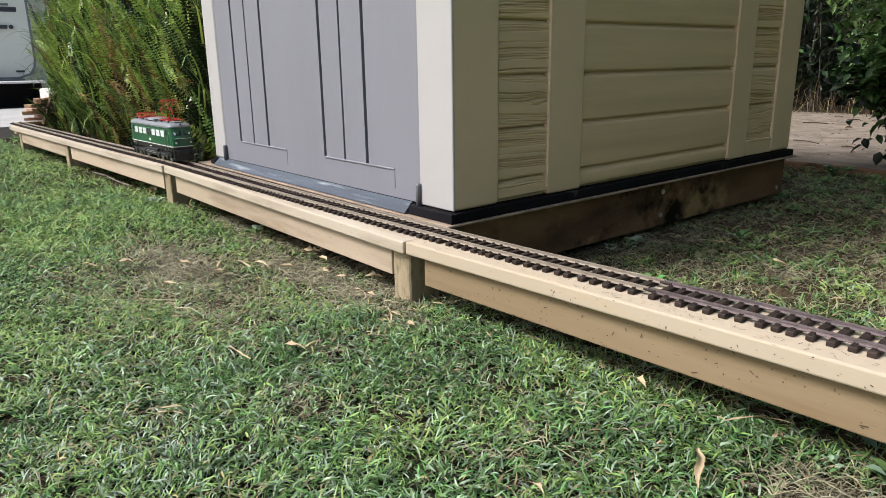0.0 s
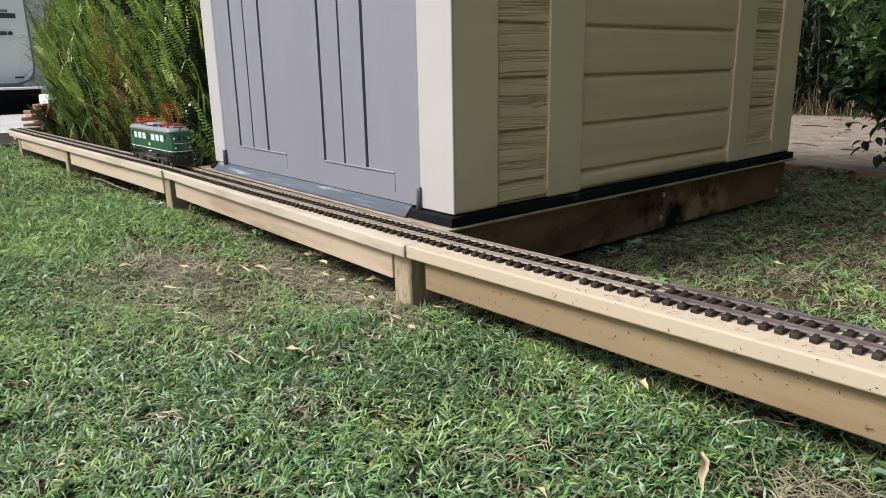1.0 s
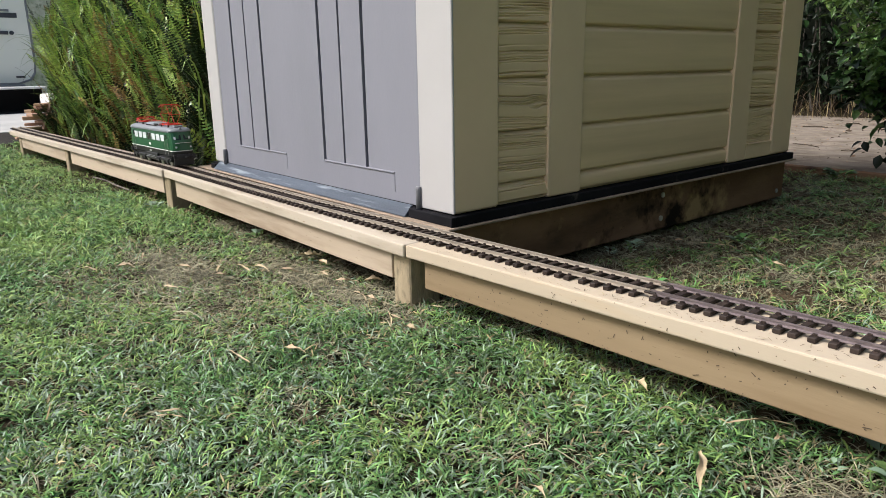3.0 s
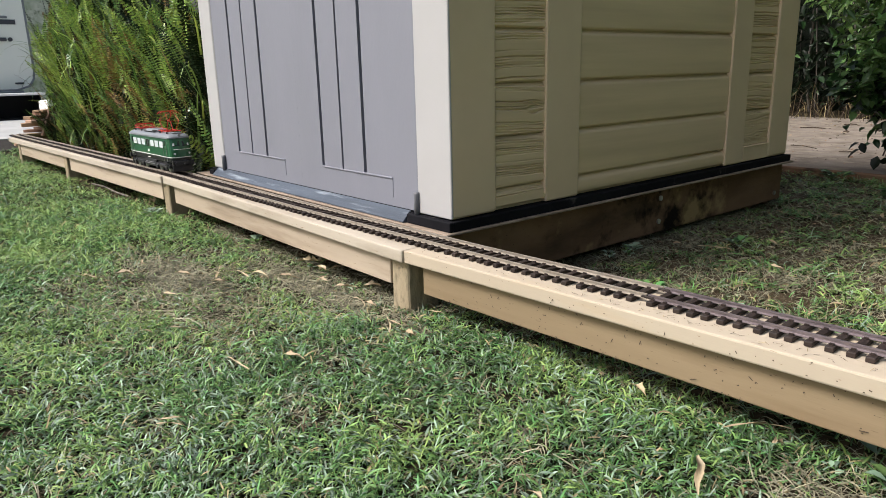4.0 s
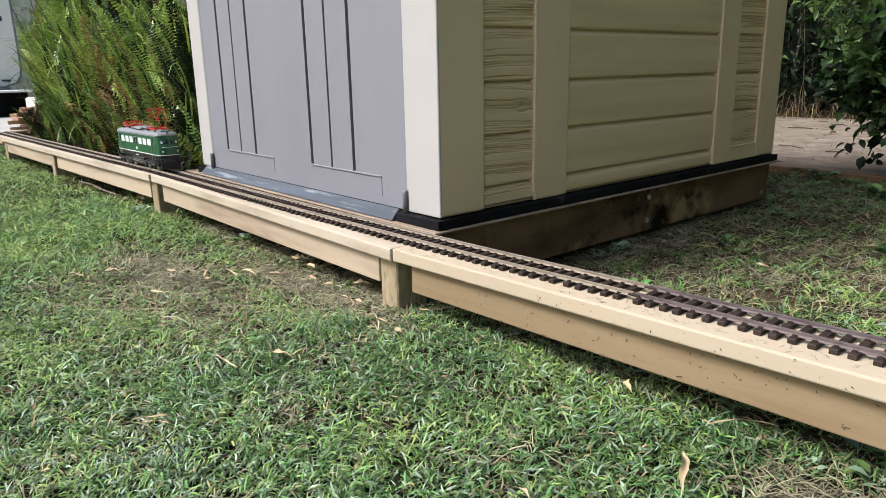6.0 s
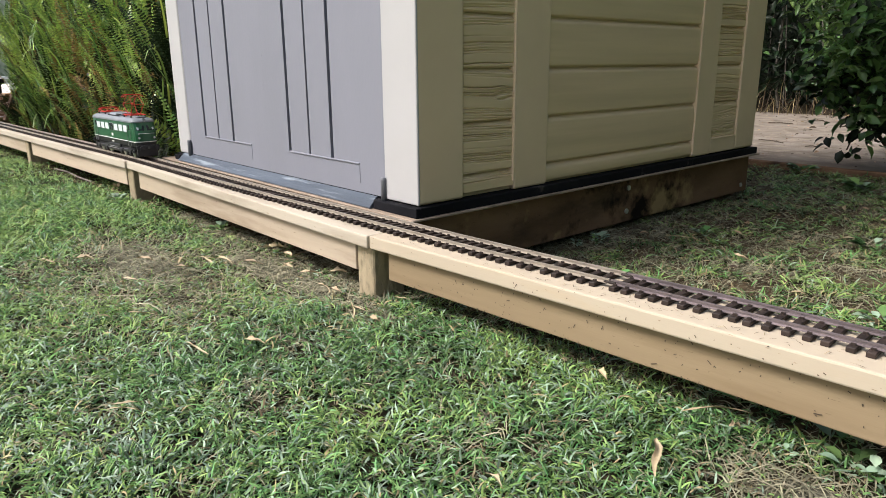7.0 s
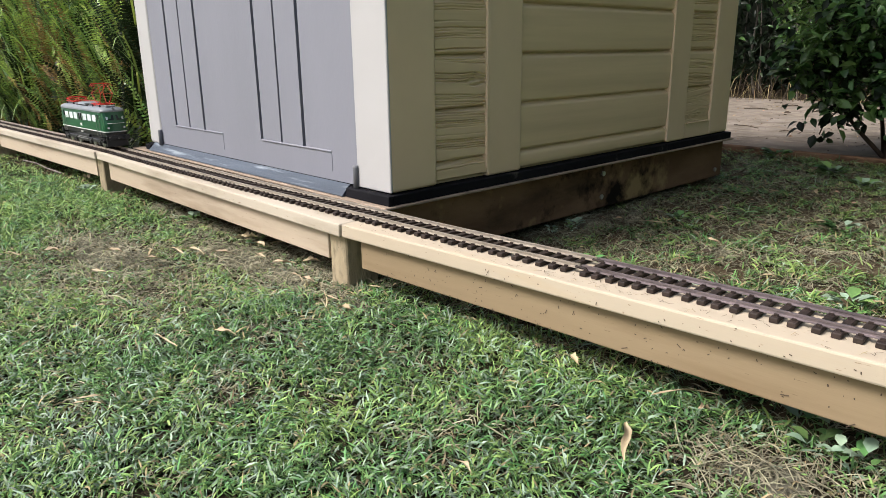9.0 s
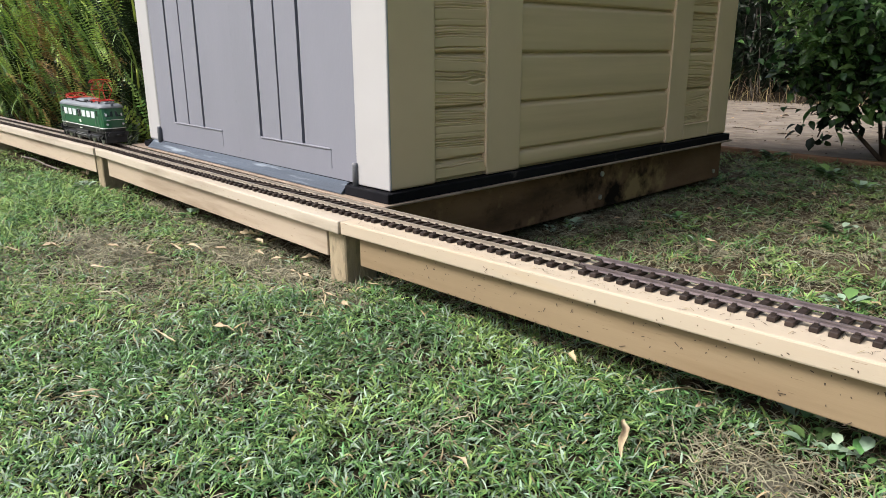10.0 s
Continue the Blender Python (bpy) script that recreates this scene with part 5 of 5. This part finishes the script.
# bare trodden earth where the lawn is worn: place, half sizes
for cx, cy, sx, sy in ((-0.78, -0.48, 0.38, 0.13), (-0.40, -0.20, 0.34, 0.075), (1.10, -0.19, 0.07, 0.05), (-0.80, -0.75, 0.13, 0.06), (0.05, -0.47, 0.06, 0.04), (0.10, -0.22, 0.06, 0.04)):
    ang, rad = np.meshgrid(np.linspace(0, 2 * math.pi, 60, endpoint=False), np.linspace(0.0, 1.0, 14), indexing="ij")
    wob = 1 + 0.22 * np.sin(3 * ang + 9 * cx) + 0.13 * np.sin(7 * ang + 5 * cy) + 0.07 * np.sin(13 * ang)
    px, py = cx + sx * rad * wob * np.cos(ang), cy + sy * rad * wob * np.sin(ang)
    pz = swell(px, py) - 0.006 + 0.008 * (1 - rad ** 2) + 0.0035 * (patchy(px, py, 70, 3) - 0.5) * (1 - rad)
    gi = np.arange(60 * 14).reshape(60, 14)
    nb = np.roll(gi, -1, axis=0)
    tagged(new("earth_patch", mesh_np("earth_patch", np.stack([px, py, pz], -1).reshape(-1, 3), [np.stack([gi[:, :-1], gi[:, 1:], nb[:, 1:], nb[:, :-1]], -1).reshape(-1, 4)], [M_EARTH], smooth=True)),
           "bare grey-brown earth patch worn into the lawn", "earth", kind="structure")

# dry grass tufts by the thicket
r = np.random.RandomState(15)
n = 800
tx = r.uniform(-4, 2.5, 60)
base = np.stack([tx[r.randint(0, 60, n)] + 0.06 * r.randn(n), 0.18 * r.randn(n), np.zeros(n)], -1)
az, el, ln = r.uniform(0, 6.28, n), r.uniform(0.4, 1.5, n), r.uniform(0.10, 0.55, n)
d = np.stack([np.cos(az) * np.cos(el), np.sin(az) * np.cos(el), np.sin(el)], -1)
tip = base + d * ln[:, None] + np.stack([np.cos(az), np.sin(az), -0.5 + 0 * az], -1) * ln[:, None] * 0.25
s = np.stack([-np.sin(az), np.cos(az), 0 * az], -1) * 0.003
part("blades", mesh_np("blades", np.stack([base - s, base + s, base + d * ln[:, None] * 0.6 + s, base + d * ln[:, None] * 0.6 - s, tip], 1).reshape(-1, 3),
                       [(np.arange(n) * 5)[:, None] + [0, 1, 2, 3], (np.arange(n) * 5)[:, None] + [3, 2, 4]], [GRASS[3], M_BARK], np.tile(np.arange(n) % 2, 2)), None, dead)

# fallen dry leaves on the lawn: stalk end, tip, width
def dry_leaf(x0, y0, x1, y1, width, lift=0.026):
    """A long curled leaf: a strip that narrows to both ends, its sides rolled up and its spine bowed."""
    ln, turn = math.hypot(x1 - x0, y1 - y0), math.degrees(math.atan2(y1 - y0, x1 - x0))
    r = np.random.RandomState(int(abs(x0 * 731 + y0 * 517) * 10))
    u, v = np.meshgrid(np.linspace(0, 1, 13), np.linspace(-1, 1, 5), indexing="ij")
    half = width / 2 * np.sin(np.pi * np.clip(u * 0.95 + 0.03, 0, 1)) ** 0.7 * (1 + 0.25 * np.sin(17 * u + r.uniform(0, 6)) * np.abs(v))
    fold, bowed = r.uniform(0.7, 1.3), r.uniform(-1, 1)
    X = ln * u
    Y = half * v * 0.75 + 0.10 * ln * bowed * np.sin(np.pi * u) + 0.12 * width * np.sin(8 * u + r.uniform(0, 6))
    Z = half * fold * np.abs(v) ** 0.8 * (0.8 + 0.5 * np.sin(7 * u + r.uniform(0, 6)) * v) + 0.06 * ln * np.sin(np.pi * u) * r.uniform(0.2, 1)
    k = np.arange(65).reshape(13, 5)
    me = mesh_np("dry_leaf", np.stack([X, Y, Z], -1).reshape(-1, 3), [np.stack([k[:-1, :-1], k[1:, :-1], k[1:, 1:], k[:-1, 1:]], -1).reshape(-1, 4)], [M_DRYLEAF], smooth=True)
    ob = tagged(part("dry_leaf", me, None), "curled pale brown dry leaf lying on the grass", "leaf", "dry leaves on the lawn")
    ob.matrix_basis = pose(x0, y0, lift, 0, 0, turn)


for leaf in ((0.894, -0.250, 0.950, -0.345, 0.017), (0.672, -0.112, 0.716, -0.134, 0.014), (0.135, -0.275, 0.172, -0.264, 0.016), (-0.011, -0.650, 0.088, -0.643, 0.008), (0.060, -0.552, 0.122, -0.528, 0.012),
             (0.777, -0.520, 0.820, -0.529, 0.006), (-0.290, -0.681, -0.219, -0.634, 0.005), (-0.905, -0.645, -0.850, -0.600, 0.018), (-0.97, -0.72, -0.90, -0.70, 0.012), (0.180, -0.865, 0.206, -0.815, 0.006), (0.195, -0.870, 0.230, -0.835, 0.005),
             (0.420, 1.880, 0.455, 1.835, 0.026), (0.873, -0.140, 0.955, -0.058, 0.006), (0.952, -0.128, 0.966, -0.114, 0.012), (-0.62, -0.33, -0.50, -0.31, 0.008), (-0.70, -0.40, -0.62, -0.43, 0.012), (-0.52, -0.27, -0.44, -0.24, 0.010),
             (-0.30, -0.20, -0.24, -0.16, 0.012), (-0.24, -0.14, -0.20, -0.10, 0.018), (-0.17, -0.22, -0.08, -0.24, 0.006), (0.02, -0.24, 0.12, -0.30, 0.006), (-0.60, -0.60, -0.53, -0.57, 0.008), (-0.78, -0.50, -0.70, -0.47, 0.010), (-1.02, -0.52, -0.94, -0.55, 0.010),
             (-0.624, -0.150, -0.585, -0.110, 0.026), (-0.600, -0.120, -0.560, -0.090, 0.022), (-0.533, -0.132, -0.463, -0.133, 0.016), (-0.463, -0.133, -0.470, -0.060, 0.007), (-0.415, -0.189, -0.354, -0.191, 0.016), (-0.400, -0.165, -0.375, -0.215, 0.008),
             (-0.118, -0.216, -0.057, -0.217, 0.010), (0.031, -0.247, 0.109, -0.248, 0.006), (0.047, -0.141, 0.098, -0.117, 0.006), (-0.658, -0.343, -0.562, -0.348, 0.009), (-0.611, -0.445, -0.570, -0.409, 0.008), (-2.20, -0.125, -2.15, -0.130, 0.035),
             (0.45, 0.90, 0.53, 0.86, 0.010), (0.30, 1.20, 0.38, 1.14, 0.009), (0.60, 1.30, 0.66, 1.40, 0.010), (0.18, 0.95, 0.26, 0.98, 0.008)):
    dry_leaf(*leaf)

cane = tagged(part("garden_cane", tube([(-3.06, -0.196, 0.030), (-2.85, -0.182, 0.034), (-2.62, -0.186, 0.031), (-2.42, -0.174, 0.028)], 0.0045, 6), M_STEM), "thin grey bent cane lying in grass under the deck", "cane")
# clippings scattered on the deck boards and twigs on the path
r = np.random.RandomState(33)
n = 240
x = r.uniform(0.0, 1.6, n) ** 0.8
front = np.interp(x, [0, 1.88], [-0.1715, -0.082])
y = front + 0.006 + np.abs(r.randn(n)) * 0.05
y = np.minimum(y, front + 0.145)
az, ln = r.uniform(0, 6.28, n), r.uniform(0.003, 0.014, n)
d = np.stack([np.cos(az) * ln, np.sin(az) * ln, r.uniform(-0.1, 0.3, n) * ln], -1)
s = np.stack([-np.sin(az), np.cos(az), 0 * az], -1) * 0.00045
p = np.stack([x, y, np.full(n, TOP + 0.0012)], -1)
clip = tagged(new("grass_clippings", mesh_np("grass_clippings", np.stack([p - s, p + s, p + d + s, p + d - s], 1).reshape(-1, 3), [(np.arange(n) * 4)[:, None] + [0, 1, 2, 3]], [GRASS[3], M_BARK], r.randint(0, 2, n))),
              "dry grass clippings scattered on the pale deck board", "clippings", kind="stuff")
bm = bmesh.new()
for _ in range(34):
    x, y, a, l = rr.uniform(-2.6, 1.2), rr.uniform(3.1, 6.8), rr.uniform(-1.5, 1.5), rr.uniform(0.04, 0.32)
    tube([(x, y, 0.018), (x + math.cos(a) * l * 0.5, y + math.sin(a) * l * 0.5 + 0.01, 0.022), (x + math.cos(a) * l, y + math.sin(a) * l, 0.017)], rr.uniform(0.0015, 0.0045), 4, bm)
tagged(part("twig_litter", bm, M_BARK), "dry twigs and bark strewn on the earth path", "twigs", kind="stuff")

# broad-leaved weeds in the worn grass: place, spread, leaf count
for x, y, spread, count in ((0.030, 0.66, 0.028, 16), (0.035, 0.78, 0.034, 22), (0.06, 0.72, 0.024, 12), (-1.90, -0.215, 0.05, 18), (0.33, 0.45, 0.06, 14), (0.62, 0.42, 0.05, 10), (0.86, 0.42, 0.06, 16), (0.95, 0.62, 0.06, 14), (0.70, 1.35, 0.07, 14),
                            (1.086, -0.021, 0.045, 8), (1.124, -0.090, 0.045, 8), (1.160, -0.099, 0.035, 7), (1.19, -0.085, 0.04, 7), (1.043, -0.122, 0.02, 5), (-1.0, -0.12, 0.05, 10), (-0.58, -0.10, 0.04, 9), (0.30, 2.5, 0.09, 22), (0.52, 2.2, 0.07, 14), (0.25, 1.1, 0.05, 12), (-0.12, 2.86, 0.09, 20)):
    a = r.uniform(0, 6.28, count)
    d = np.stack([np.cos(a), np.sin(a), r.uniform(0.1, 0.6, count)], -1)
    c = d * [0.3 * spread, 0.3 * spread, 0] + np.stack([0 * a, 0 * a, r.uniform(0.006, 0.03, count)], -1)
    weed = thing("broadleaf_weed", "low green broad-leaved weed growing in worn grass", "weed", (x, y, 0.0), "weeds in the lawn")
    part("leaves", leaves("leaves", c, np.stack([-d[:, 0] * 0.4, -d[:, 1] * 0.4, np.ones(count)], -1), d, r.uniform(0.5, 1.0, count) * spread * 0.9, [GRASS[0], GRASS[2]], (r.rand(count) < (0.85 if spread < 0.0345 or x < -1.5 else 0.4)).astype(int), 0.62), None, weed)

# leaf flakes and bark crumbs on the path and under the shed's edge
r = np.random.RandomState(51)
n = 1300
c = np.stack([r.uniform(-3.2, 1.6, n), r.uniform(3.05, 6.9, n) - 0.0, np.full(n, 0.016)], -1)
k = n // 4
c[:k] = np.stack([r.uniform(-0.1, 1.1, k), r.uniform(0.2, 2.9, k), swell(c[:k, 0], c[:k, 1]) + 0.012], -1)
sz = 0.010 + r.exponential(0.011, n)
sz[:k] *= 0.6
tagged(new("leaf_litter", leaves("leaf_litter", c, r.randn(n, 3) * 0.25 + [0, 0, 1], r.randn(n, 3), sz, [M_DRYLEAF, M_BARK, M_OFFCUT], r.choice(3, n, p=[0.05, 0.6, 0.35]), 0.5)),
       "brown leaf and bark litter strewn over bare earth", "leaf litter", kind="stuff")
# dark bits stuck to the bearer and deck edge
n = 210
s = r.uniform(0.15, 1.7, n)
dx, dy = 1.8695, 0.0895
L = math.hypot(dx, dy)
off = np.where(r.rand(n) < 0.8, 0.0195, -0.0005)
z = np.where(off > 0.01, r.uniform(0.067, 0.145, n), r.uniform(0.153, 0.183, n))
p = np.stack([0.0105 + s * dx / L - off * dy / L, -0.1715 + s * dy / L + (off - 0.001) * dx / L, z], -1)
a = r.uniform(0, 6.28, n)
l = 0.001 + r.exponential(0.0025, n)
d = np.stack([np.cos(a) * l * dx / L, np.cos(a) * l * dy / L, np.sin(a) * l], -1)
w = np.stack([-np.sin(a) * 0.0008, 0 * a, np.cos(a) * 0.0008], -1)
tagged(new("stuck_clippings", mesh_np("stuck_clippings", np.stack([p - w, p + w, p + d + w, p + d - w], 1).reshape(-1, 3), [(np.arange(n) * 4)[:, None] + [0, 1, 2, 3]], [M_BARK])),
       "brown grass clippings stuck to the pine bearer", "clippings", kind="stuff")
